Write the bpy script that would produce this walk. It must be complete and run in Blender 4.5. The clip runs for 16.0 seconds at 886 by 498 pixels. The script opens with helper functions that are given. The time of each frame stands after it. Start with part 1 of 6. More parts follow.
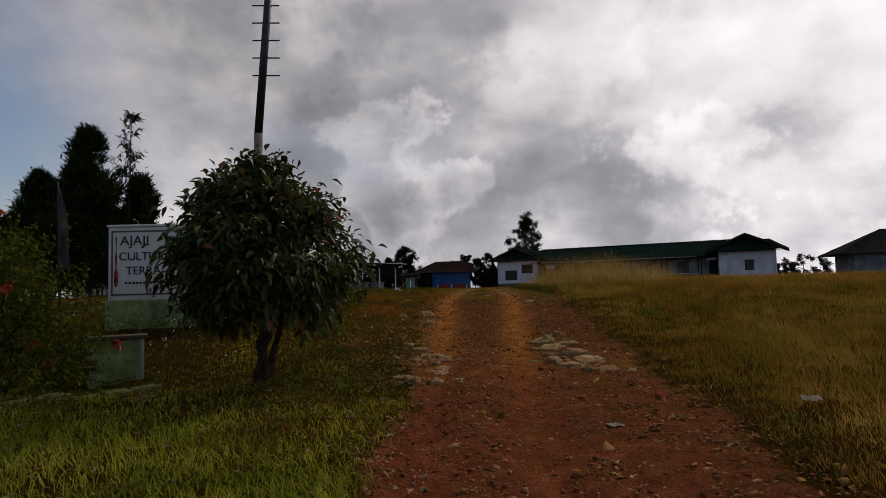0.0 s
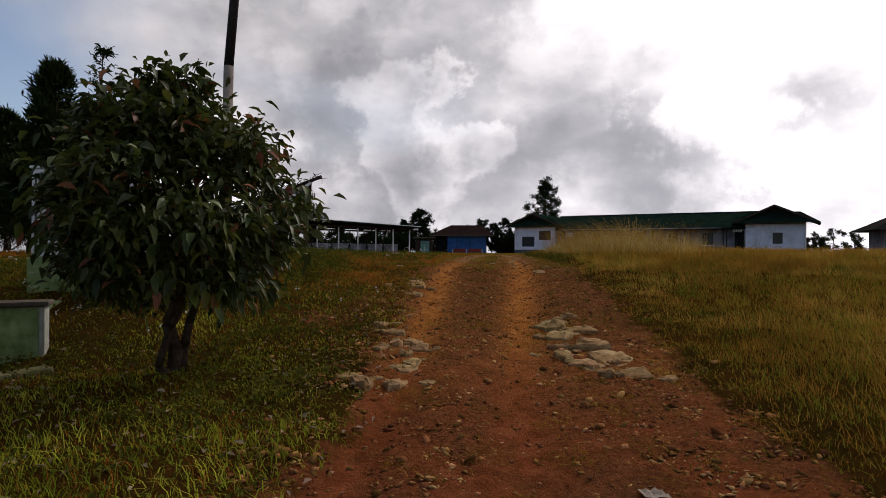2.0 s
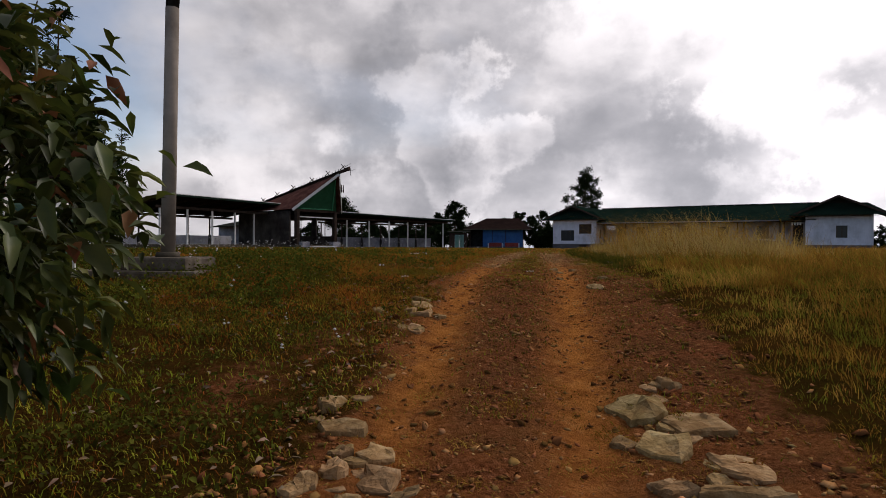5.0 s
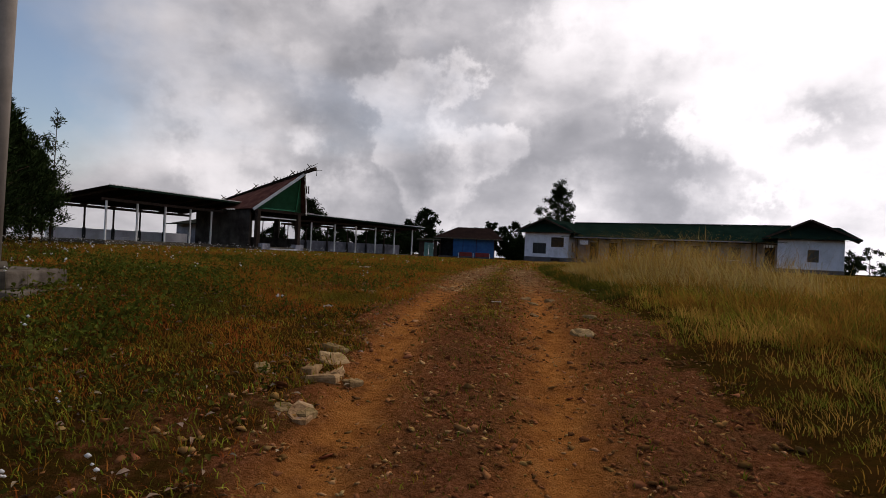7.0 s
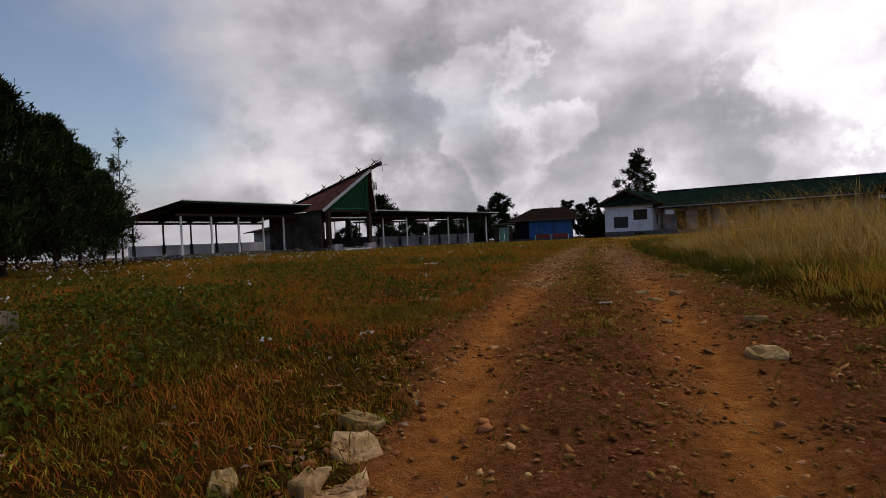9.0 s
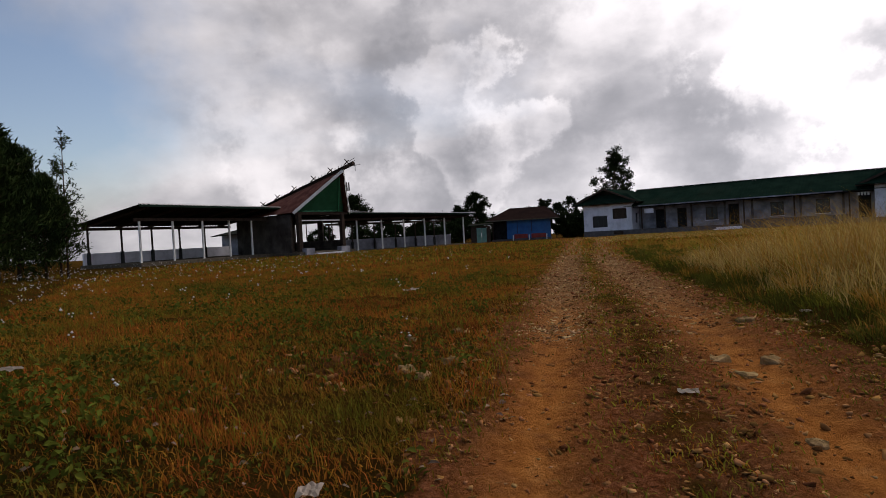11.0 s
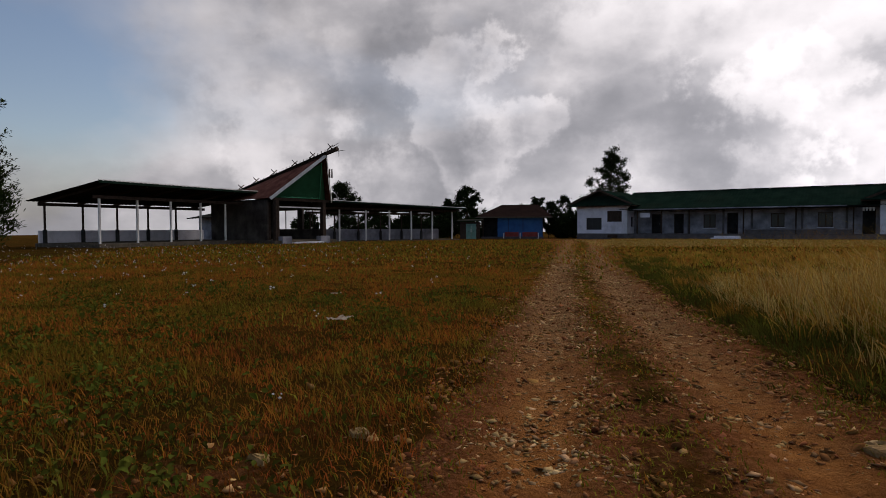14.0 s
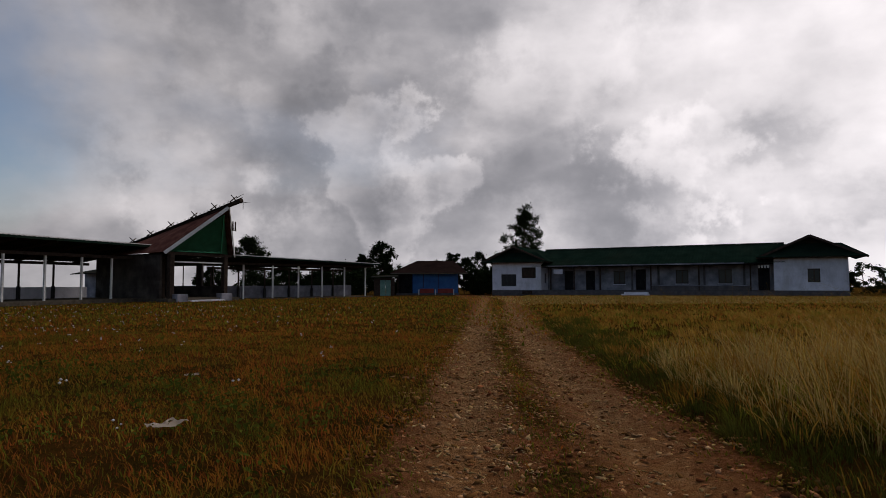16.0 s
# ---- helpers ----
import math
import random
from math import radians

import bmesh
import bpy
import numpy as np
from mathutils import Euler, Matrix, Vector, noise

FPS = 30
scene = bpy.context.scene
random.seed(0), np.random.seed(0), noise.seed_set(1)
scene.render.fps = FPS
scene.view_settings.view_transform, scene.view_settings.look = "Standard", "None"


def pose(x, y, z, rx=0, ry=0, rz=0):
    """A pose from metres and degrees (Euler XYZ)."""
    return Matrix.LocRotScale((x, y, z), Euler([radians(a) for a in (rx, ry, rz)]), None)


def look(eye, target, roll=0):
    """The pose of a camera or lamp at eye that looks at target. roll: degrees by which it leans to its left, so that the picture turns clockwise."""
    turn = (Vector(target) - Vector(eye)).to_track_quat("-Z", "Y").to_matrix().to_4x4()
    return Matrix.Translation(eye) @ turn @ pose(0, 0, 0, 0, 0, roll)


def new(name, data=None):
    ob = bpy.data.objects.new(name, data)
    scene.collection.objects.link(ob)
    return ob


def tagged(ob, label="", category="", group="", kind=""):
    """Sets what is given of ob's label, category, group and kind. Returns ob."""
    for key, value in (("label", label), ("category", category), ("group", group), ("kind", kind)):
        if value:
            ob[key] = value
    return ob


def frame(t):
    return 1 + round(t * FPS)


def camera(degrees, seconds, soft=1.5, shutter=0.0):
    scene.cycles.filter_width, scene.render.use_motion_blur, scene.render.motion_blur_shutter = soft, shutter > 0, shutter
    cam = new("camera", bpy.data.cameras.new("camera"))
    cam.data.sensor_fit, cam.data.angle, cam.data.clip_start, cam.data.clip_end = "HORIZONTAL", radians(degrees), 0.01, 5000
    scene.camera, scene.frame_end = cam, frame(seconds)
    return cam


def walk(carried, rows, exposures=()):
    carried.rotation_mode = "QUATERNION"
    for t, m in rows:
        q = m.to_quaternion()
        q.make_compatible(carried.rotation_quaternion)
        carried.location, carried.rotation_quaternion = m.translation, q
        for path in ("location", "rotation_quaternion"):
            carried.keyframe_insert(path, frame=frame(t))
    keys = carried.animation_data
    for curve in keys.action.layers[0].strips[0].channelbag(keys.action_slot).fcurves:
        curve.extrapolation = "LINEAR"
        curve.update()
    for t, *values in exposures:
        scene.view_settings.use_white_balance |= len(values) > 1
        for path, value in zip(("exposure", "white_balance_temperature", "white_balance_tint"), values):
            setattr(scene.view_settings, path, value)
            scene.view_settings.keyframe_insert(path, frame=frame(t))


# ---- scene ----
cam = camera(71.7, 16.0, soft=0.9)
PATH = [
    (0.0, look((-0.936, -0.028, 1.286), (-1.146, 9.951, 1.902), -1.5)),
    (0.5, look((-0.866, 0.377, 1.290), (-1.416, 10.349, 1.800), 1.2)),
    (1.0, look((-0.823, 0.812, 1.307), (-1.413, 10.793, 1.507), 2.0)),
    (1.5, look((-0.707, 1.328, 1.308), (-1.372, 11.306, 1.388), 0.9)),
    (2.0, look((-0.598, 1.825, 1.310), (-1.113, 11.812, 1.340), 0.3)),
    (2.5, look((-0.524, 2.294, 1.348), (-0.914, 12.279, 1.753), 0.0)),
    (3.0, look((-0.494, 2.778, 1.362), (-1.650, 12.704, 1.737), -2.1)),
    (3.5, look((-0.520, 3.295, 1.380), (-1.155, 13.275, 1.320), 2.2)),
    (6.0, look((-0.520, 5.976, 1.595), (-1.900, 15.880, 1.515), -0.7)),
    (6.5, look((-0.454, 6.544, 1.645), (-1.573, 16.476, 1.940), 1.4)),
    (7.0, look((-0.416, 7.084, 1.654), (-1.071, 17.062, 1.689), 2.7)),
    (7.5, look((-0.438, 7.610, 1.651), (-1.698, 17.500, 2.426), 1.5)),
    (8.0, look((-0.456, 8.149, 1.660), (-2.146, 17.995, 2.105), -0.9)),
    (8.5, look((-0.533, 8.659, 1.661), (-1.627, 18.591, 1.271), 3.2)),
    (9.0, look((-0.596, 9.157, 1.691), (-2.476, 18.977, 1.516), -2.6)),
    (11.5, look((-1.097, 11.581, 2.095), (-2.562, 21.461, 1.830), -3.1)),
    (12.0, look((-1.079, 12.061, 2.128), (-2.778, 21.889, 1.563), -2.7)),
    (12.5, look((-1.037, 12.542, 2.149), (-2.237, 22.449, 1.634), -1.3)),
    (13.0, look((-0.978, 13.020, 2.173), (-2.313, 22.922, 2.053), -1.7)),
    (13.5, look((-0.943, 13.448, 2.195), (-2.543, 23.306, 1.910), -1.8)),
    (14.0, look((-0.934, 13.837, 2.215), (-2.284, 23.731, 1.870), -0.2)),
    (14.5, look((-0.944, 14.204, 2.234), (-1.439, 24.166, 2.909), 1.7)),
    (15.0, look((-0.942, 14.623, 2.250), (-1.647, 24.594, 2.210), -0.6)),
    (15.5, look((-0.916, 15.107, 2.266), (-0.526, 25.094, 1.871), 3.6)),
    (16.0, look((-0.874, 15.616, 2.280), (-0.864, 25.600, 2.840), -0.2)),
]
EXPOSURES = [(0.0, -0.35, 6750, 16), (0.5, -0.05, 6750, 16), (1.0, 0.1, 6750, 16), (1.5, 0.15, 6750, 16), (3.5, 0.18, 6750, 16), (6.0, 0.1, 6750, 16), (6.5, -0.02, 6750, 16), (7.0, 0.05, 6750, 16), (7.5, -0.3, 6750, 16), (8.0, -0.05, 6750, 16), (8.5, 0.05, 6750, 16), (9.0, 0.0, 6750, 16), (11.5, 0.2, 6750, 16), (12.5, 0.02, 6750, 16), (14.0, -0.1, 6750, 16), (14.5, -0.35, 6750, 16), (15.0, -0.15, 6750, 16), (15.5, -0.1, 6750, 16), (16.0, -0.4, 6750, 16)]
walk(cam, PATH, EXPOSURES)

# ---- world and sun ----
SUN_AZ, SUN_EL = radians(38), radians(40)
sun_dir = Vector((math.sin(SUN_AZ) * math.cos(SUN_EL), math.cos(SUN_AZ) * math.cos(SUN_EL), math.sin(SUN_EL)))
world = bpy.data.worlds.new("overcast_sky")
scene.world = world
world.use_nodes = True
wn, wl = world.node_tree.nodes, world.node_tree.links
wn.clear()


def wnode(kind, **values):
    n = wn.new(kind)
    for key, v in values.items():
        n.inputs[key.replace("_", " ")].default_value = v
    return n


sky = wn.new("ShaderNodeTexSky")
sky.sky_type, sky.sun_disc = "NISHITA", False
sky.sun_elevation, sky.sun_rotation = SUN_EL, SUN_AZ
sky_gain = wn.new("ShaderNodeVectorMath")
sky_gain.operation = "SCALE"
sky_gain.inputs["Scale"].default_value = 0.10
wl.new(sky.outputs[0], sky_gain.inputs[0])
coord = wn.new("ShaderNodeTexCoord")
# clouds lie in a layer overhead: project the direction on a plane
sep = wn.new("ShaderNodeSeparateXYZ")
wl.new(coord.outputs["Generated"], sep.inputs[0])


def wmath(op, a, b=None, clamp=False):
    n = wn.new("ShaderNodeMath")
    n.operation, n.use_clamp = op, clamp
    for i, v in enumerate((a, b)):
        if v is None:
            continue
        if isinstance(v, (int, float)):
            n.inputs[i].default_value = v
        else:
            wl.new(v, n.inputs[i])
    return n.outputs[0]


up = wmath("ADD", wmath("MAXIMUM", sep.outputs[2], 0.0), 0.42)
px, py = wmath("DIVIDE", sep.outputs[0], up), wmath("DIVIDE", sep.outputs[1], up)
layer = wn.new("ShaderNodeCombineXYZ")
wl.new(px, layer.inputs[0]), wl.new(py, layer.inputs[1])


def wnoise(scale, detail, rough, offset, distortion=0.0):
    m = wn.new("ShaderNodeMapping")
    m.inputs["Location"].default_value = offset
    wl.new(layer.outputs[0], m.inputs[0])
    n = wnode("ShaderNodeTexNoise", Scale=scale, Detail=detail, Roughness=rough, Distortion=distortion)
    wl.new(m.outputs[0], n.inputs["Vector"])
    return n.outputs[0]


# the overcast's own masses: heading and height in degrees, radius in degrees, lighter (+) or darker (-)
warp = wnode("ShaderNodeTexNoise", Scale=6.0, Detail=6.0, Roughness=0.58)
wl.new(coord.outputs["Generated"], warp.inputs["Vector"])
shifted = wn.new("ShaderNodeVectorMath")
shifted.operation = "MULTIPLY_ADD"
wl.new(warp.outputs["Color"], shifted.inputs[0])
shifted.inputs[1].default_value = (0.075, 0.075, 0.06)
offset = wn.new("ShaderNodeVectorMath")
offset.operation = "SUBTRACT"
wl.new(coord.outputs["Generated"], offset.inputs[0])
offset.inputs[1].default_value = (0.0375, 0.0375, 0.03)
wl.new(offset.outputs[0], shifted.inputs[2])


def heading(az, el):
    return Vector((math.sin(radians(az)) * math.cos(radians(el)), math.cos(radians(az)) * math.cos(radians(el)), math.sin(radians(el))))


def mass(az, el, radius, amount):
    d = wn.new("ShaderNodeVectorMath")
    d.operation = "DOT_PRODUCT"
    wl.new(shifted.outputs[0], d.inputs[0])
    d.inputs[1].default_value = heading(az, el)
    r = wn.new("ShaderNodeMapRange")
    r.interpolation_type = "SMOOTHERSTEP"
    r.inputs["From Min"].default_value, r.inputs["From Max"].default_value = math.cos(radians(radius)), math.cos(radians(radius * 0.12))
    r.inputs["To Max"].default_value = amount
    wl.new(d.outputs["Value"], r.inputs[0])
    return r.outputs[0]


big = wnoise(1.15, 4.0, 0.5, (1.2, 4.6, 0.4), 0.15)
soft_lumps = wnode("ShaderNodeTexNoise", Scale=5.5, Detail=6.0, Roughness=0.52)
stretch = wn.new("ShaderNodeMapping")
stretch.inputs["Scale"].default_value = (1.0, 1.0, 1.7)
wl.new(coord.outputs["Generated"], stretch.inputs[0]), wl.new(stretch.outputs[0], soft_lumps.inputs["Vector"])
cover = wmath("ADD", wmath("MULTIPLY", big, 0.45), wmath("MULTIPLY", soft_lumps.outputs[0], 0.55))
for spot in ((-15, 13, 12, -0.13), (-11, 7, 11, -0.08), (1, 19, 14, -0.05), (13, 9, 12, -0.08), (5, 7, 9, -0.03), (26, 7, 9, -0.07), (30, 12, 8, -0.03), (-5, 9.5, 7, 0.13), (20, 10, 8, 0.13), (28, 18, 17, 0.12), (40, 32, 24, 0.07), (13, 21, 11, 0.07), (-28, 14, 13, 0.11), (-23, 7, 9, 0.08), (-14, 20, 9, 0.07), (8, 15, 8, 0.05)):
    cover = wmath("ADD", cover, mass(*spot))
tone = wn.new("ShaderNodeValToRGB")
tone.color_ramp.interpolation = "B_SPLINE"
stops = [(0.26, (0.17, 0.18, 0.20, 1)), (0.42, (0.29, 0.30, 0.325, 1)), (0.56, (0.52, 0.525, 0.545, 1)), (0.78, (0.84, 0.84, 0.86, 1))]
for e in range(2):
    tone.color_ramp.elements.new(0.5)
for e, (p, c) in zip(tone.color_ramp.elements, stops):
    e.position, e.color = p, c
wl.new(cover, tone.inputs[0])
# thin cloud glows round the sun's place
toward = wn.new("ShaderNodeVectorMath")
toward.operation = "DOT_PRODUCT"
wl.new(coord.outputs["Generated"], toward.inputs[0])
toward.inputs[1].default_value = sun_dir
# the overcast is brightest round the sun and darkest and bluest away from it
side = wmath("MULTIPLY_ADD", toward.outputs["Value"], 0.5)
side.node.inputs[2].default_value = 0.5
glow = wmath("POWER", wmath("MAXIMUM", toward.outputs["Value"], 0.0), 6.0)
bright = wmath("ADD", wmath("ADD", wmath("MULTIPLY", wmath("POWER", side, 1.7), 1.3), 0.2), wmath("MULTIPLY", glow, 0.35))
# cloud seen edge-on near the horizon is paler
bright = wmath("MULTIPLY", bright, wmath("ADD", 1.0, wmath("MULTIPLY", wmath("MAXIMUM", wmath("SUBTRACT", 0.28, sep.outputs[2]), 0.0), 1.9)))
cloud = wn.new("ShaderNodeVectorMath")
cloud.operation = "SCALE"
wl.new(tone.outputs[0], cloud.inputs[0]), wl.new(bright, cloud.inputs["Scale"])
# thin places in the cloud let the clear sky through, more of them away from the sun
gap = wn.new("ShaderNodeMapRange")
gap.inputs["From Min"].default_value, gap.inputs["From Max"].default_value = -0.10, 0.08
wl.new(wmath("ADD", wmath("SUBTRACT", wmath("ADD", wmath("MULTIPLY", wnoise(1.3, 5.0, 0.55, (7.0, 2.0, 0.0)), 0.3), mass(-47, 11, 20, -0.11)), 0.41), wmath("ADD", wmath("MULTIPLY", side, 0.42), wmath("MULTIPLY", wmath("MAXIMUM", wmath("SUBTRACT", 0.16, sep.outputs[2]), 0.0), 1.2))), gap.inputs[0])
mix = wn.new("ShaderNodeMix")
mix.data_type = "RGBA"
wl.new(gap.outputs[0], mix.inputs["Factor"])
wl.new(sky_gain.outputs[0], mix.inputs["A"]), wl.new(cloud.outputs[0], mix.inputs["B"])
bg = wn.new("ShaderNodeBackground")
wl.new(mix.outputs["Result"], bg.inputs[0])
bg.inputs[1].default_value = 1.0
wout = wn.new("ShaderNodeOutputWorld")
wl.new(bg.outputs[0], wout.inputs[0])

sun = new("sun", bpy.data.lights.new("sun", "SUN"))
sun.data.energy, sun.data.angle, sun.data.color = 1.35, radians(8), (1.0, 0.94, 0.86)
sun.matrix_world = look(sun_dir * 200, (0, 0, 0))

# ---- materials ----
def material(name, colours, scale=6.0, rough=0.85, bump=0.2, bump_scale=40.0, metal=0.0, stain=0.0, stain_colour=(0.1, 0.08, 0.06), vary=0.0, island=0.0, wave=None, detail=6.0, translucent=0.0):
    """A rough surface: colours mixed by noise at two scales, stains, fine relief."""
    m = bpy.data.materials.new(name)
    m.use_nodes = True
    nt = m.node_tree
    n, l = nt.nodes, nt.links
    bsdf = n["Principled BSDF"]
    tc = n.new("ShaderNodeTexCoord")
    a = n.new("ShaderNodeTexNoise")
    a.inputs["Scale"].default_value, a.inputs["Detail"].default_value, a.inputs["Roughness"].default_value = scale, detail, 0.62
    l.new(tc.outputs["Object"], a.inputs["Vector"])
    ramp = n.new("ShaderNodeValToRGB")
    els = ramp.color_ramp.elements
    while len(els) < len(colours):
        els.new(0.5)
    for i, (e, c) in enumerate(zip(els, colours)):
        e.position = 0.3 + 0.4 * i / max(1, len(colours) - 1)
        e.color = (*c, 1)
    l.new(a.outputs[0], ramp.inputs[0])
    col = ramp.outputs[0]
    if vary or island:
        info = n.new("ShaderNodeObjectInfo") if vary else n.new("ShaderNodeNewGeometry")
        rnd = info.outputs["Random"] if vary else info.outputs["Random Per Island"]
        hsv = n.new("ShaderNodeHueSaturation")
        amount = vary or island
        mr = n.new("ShaderNodeMapRange")
        mr.inputs["To Min"].default_value, mr.inputs["To Max"].default_value = 1 - amount, 1 + amount
        l.new(rnd, mr.inputs[0]), l.new(mr.outputs[0], hsv.inputs["Value"]), l.new(col, hsv.inputs["Color"])
        hue = n.new("ShaderNodeMapRange")
        hue.inputs["To Min"].default_value, hue.inputs["To Max"].default_value = 0.5 - 0.05 * amount, 0.5 + 0.05 * amount
        frac = n.new("ShaderNodeMath")
        frac.operation = "FRACT"
        mul = n.new("ShaderNodeMath")
        mul.operation = "MULTIPLY"
        mul.inputs[1].default_value = 7.31
        l.new(rnd, mul.inputs[0]), l.new(mul.outputs[0], frac.inputs[0]), l.new(frac.outputs[0], hue.inputs[0]), l.new(hue.outputs[0], hsv.inputs["Hue"])
        col = hsv.outputs[0]
    if stain:
        s = n.new("ShaderNodeTexNoise")
        s.inputs["Scale"].default_value, s.inputs["Detail"].default_value = scale * 0.35, 8.0
        s.inputs["Roughness"].default_value = 0.7
        sm = n.new("ShaderNodeMapping")
        sm.inputs["Scale"].default_value = (1.0, 1.0, 0.35)
        l.new(tc.outputs["Object"], sm.inputs[0]), l.new(sm.outputs[0], s.inputs["Vector"])
        sr = n.new("ShaderNodeMapRange")
        sr.inputs["From Min"].default_value, sr.inputs["From Max"].default_value, sr.inputs["To Max"].default_value = 0.48, 0.72, stain
        l.new(s.outputs[0], sr.inputs[0])
        mx = n.new("ShaderNodeMix")
        mx.data_type = "RGBA"
        mx.inputs["B"].default_value = (*stain_colour, 1)
        l.new(sr.outputs[0], mx.inputs["Factor"]), l.new(col, mx.inputs["A"])
        col = mx.outputs["Result"]
    l.new(col, bsdf.inputs["Base Color"])
    bsdf.inputs["Roughness"].default_value, bsdf.inputs["Metallic"].default_value = rough, metal
    bsdf.inputs["Specular IOR Level"].default_value = 0.0 if rough > 0.7 else (0.25 if rough > 0.45 else 0.5)
    if translucent:
        bsdf.inputs["Transmission Weight"].default_value = 0.0
        tr = n.new("ShaderNodeBsdfTranslucent")
        l.new(col, tr.inputs[0])
        ms = n.new("ShaderNodeMixShader")
        ms.inputs[0].default_value = translucent
        l.new(bsdf.outputs[0], ms.inputs[1]), l.new(tr.outputs[0], ms.inputs[2])
        l.new(ms.outputs[0], n["Material Output"].inputs[0])
    if bump:
        b = n.new("ShaderNodeBump")
        b.inputs["Strength"].default_value, b.inputs["Distance"].default_value = bump, 0.02
        h = n.new("ShaderNodeTexNoise")
        h.inputs["Scale"].default_value, h.inputs["Detail"].default_value = bump_scale, 5.0
        l.new(tc.outputs["Object"], h.inputs["Vector"]), l.new(h.outputs[0], b.inputs["Height"])
        if wave:
            wv = n.new("ShaderNodeTexWave")
            wv.bands_direction, wv.inputs["Scale"].default_value = wave[0], wave[1]
            l.new(tc.outputs["Object"], wv.inputs["Vector"])
            add = n.new("ShaderNodeMath")
            add.operation = "MULTIPLY_ADD"
            add.inputs[1].default_value = 1.5
            l.new(wv.outputs[1], add.inputs[0]), l.new(h.outputs[0], add.inputs[2]), l.new(add.outputs[0], b.inputs["Height"])
        l.new(b.outputs[0], bsdf.inputs["Normal"])
    return m


M_white_wall = material("whitewashed_plaster", [(0.52, 0.52, 0.59), (0.68, 0.68, 0.76), (0.75, 0.75, 0.82)], 1.2, 0.9, 0.1, 25, stain=0.55, stain_colour=(0.22, 0.21, 0.2))
# weathered plaster; grey base lowered to include shade under the verandah roof
M_grey_wall = material("weathered_grey_shaded_plaster", [(0.10, 0.10, 0.12), (0.22, 0.22, 0.26), (0.38, 0.38, 0.43)], 0.8, 0.92, 0.12, 22, stain=0.6, stain_colour=(0.14, 0.13, 0.12))
M_brown_wall = material("smoke_brown_plaster", [(0.030, 0.024, 0.021), (0.06, 0.05, 0.045), (0.11, 0.095, 0.085)], 0.9, 0.92, 0.15, 20, stain=0.5, stain_colour=(0.16, 0.145, 0.13))
M_plinth = material("dark_plinth", [(0.07, 0.065, 0.07), (0.13, 0.12, 0.12)], 2.5, 0.9, 0.2, 20)
M_green_roof = material("green_painted_sheet_roof", [(0.005, 0.014, 0.010), (0.009, 0.021, 0.015), (0.013, 0.028, 0.020)], 0.8, 0.95, 0.12, 18, metal=0.0, stain=0.4, stain_colour=(0.02, 0.02, 0.014))
M_dark_roof = material("dark_sheet_roof", [(0.012, 0.015, 0.013), (0.024, 0.027, 0.023)], 1.1, 0.9, 0.1, 18, stain=0.5, stain_colour=(0.075, 0.05, 0.035))
M_rust_roof = material("rusty_sheet_roof", [(0.07, 0.03, 0.024), (0.14, 0.058, 0.045), (0.2, 0.10, 0.08)], 1.5, 0.8, 0.15, 15, stain=0.5, stain_colour=(0.06, 0.03, 0.025))
M_brown_roof = material("dull_brown_sheet_roof", [(0.016, 0.010, 0.009), (0.03, 0.018, 0.015)], 1.2, 0.8, 0.15, 15)
M_white_paint = material("white_painted_steel", [(0.62, 0.62, 0.62), (0.78, 0.78, 0.76)], 3.0, 0.5, 0.05, 30, stain=0.4, stain_colour=(0.3, 0.22, 0.16))
M_black_paint = material("black_painted_base", [(0.015, 0.015, 0.016), (0.03, 0.03, 0.03)], 4.0, 0.6, 0.05)
M_green_board = material("green_painted_board", [(0.010, 0.075, 0.036), (0.016, 0.105, 0.052), (0.022, 0.13, 0.066)], 1.5, 0.55, 0.1, 15, stain=0.3, stain_colour=(0.02, 0.06, 0.04), wave=("X", 6.0))
M_green_trim = material("green_painted_trim", [(0.05, 0.3, 0.16), (0.08, 0.4, 0.22)], 3.0, 0.5, 0.05)
M_blue_board = material("blue_painted_sheet", [(0.015, 0.075, 0.22), (0.022, 0.11, 0.31), (0.04, 0.15, 0.36)], 0.9, 0.6, 0.12, 12, stain=0.4, stain_colour=(0.04, 0.07, 0.13), wave=("X", 4.0))
M_red_board = material("red_painted_panel", [(0.2, 0.03, 0.025), (0.3, 0.05, 0.04)], 2.0, 0.7, 0.1)
M_teal_door = material("pale_green_door", [(0.10, 0.22, 0.19), (0.16, 0.30, 0.26)], 2.0, 0.6, 0.1, stain=0.3)
M_dark_wood = material("dark_aged_timber", [(0.03, 0.022, 0.018), (0.07, 0.05, 0.04)], 5.0, 0.8, 0.2, 30)
# near-black base colour carries the shade of interiors, doorways and ceilings
M_inside_shade = material("painted_interior_shade", [(0.012, 0.012, 0.014), (0.03, 0.03, 0.032)], 2.0, 0.9, 0.0)
M_concrete = material("weathered_concrete", [(0.055, 0.045, 0.034), (0.095, 0.08, 0.062), (0.14, 0.12, 0.098)], 5.0, 0.92, 0.35, 45, stain=0.5, stain_colour=(0.08, 0.075, 0.05))
M_slab = material("brown_stained_concrete", [(0.07, 0.055, 0.042), (0.13, 0.105, 0.085), (0.20, 0.17, 0.14)], 5.0, 0.92, 0.35, 45, stain=0.4, stain_colour=(0.03, 0.03, 0.015))
M_pole = material("concrete_pole", [(0.15, 0.125, 0.105), (0.24, 0.205, 0.175), (0.32, 0.275, 0.24)], 2.0, 0.85, 0.15, 50, stain=0.5, stain_colour=(0.1, 0.085, 0.07))
M_steel_dark = material("dark_galvanised_steel", [(0.03, 0.03, 0.034), (0.06, 0.06, 0.065)], 4.0, 0.5, 0.05, metal=0.6)
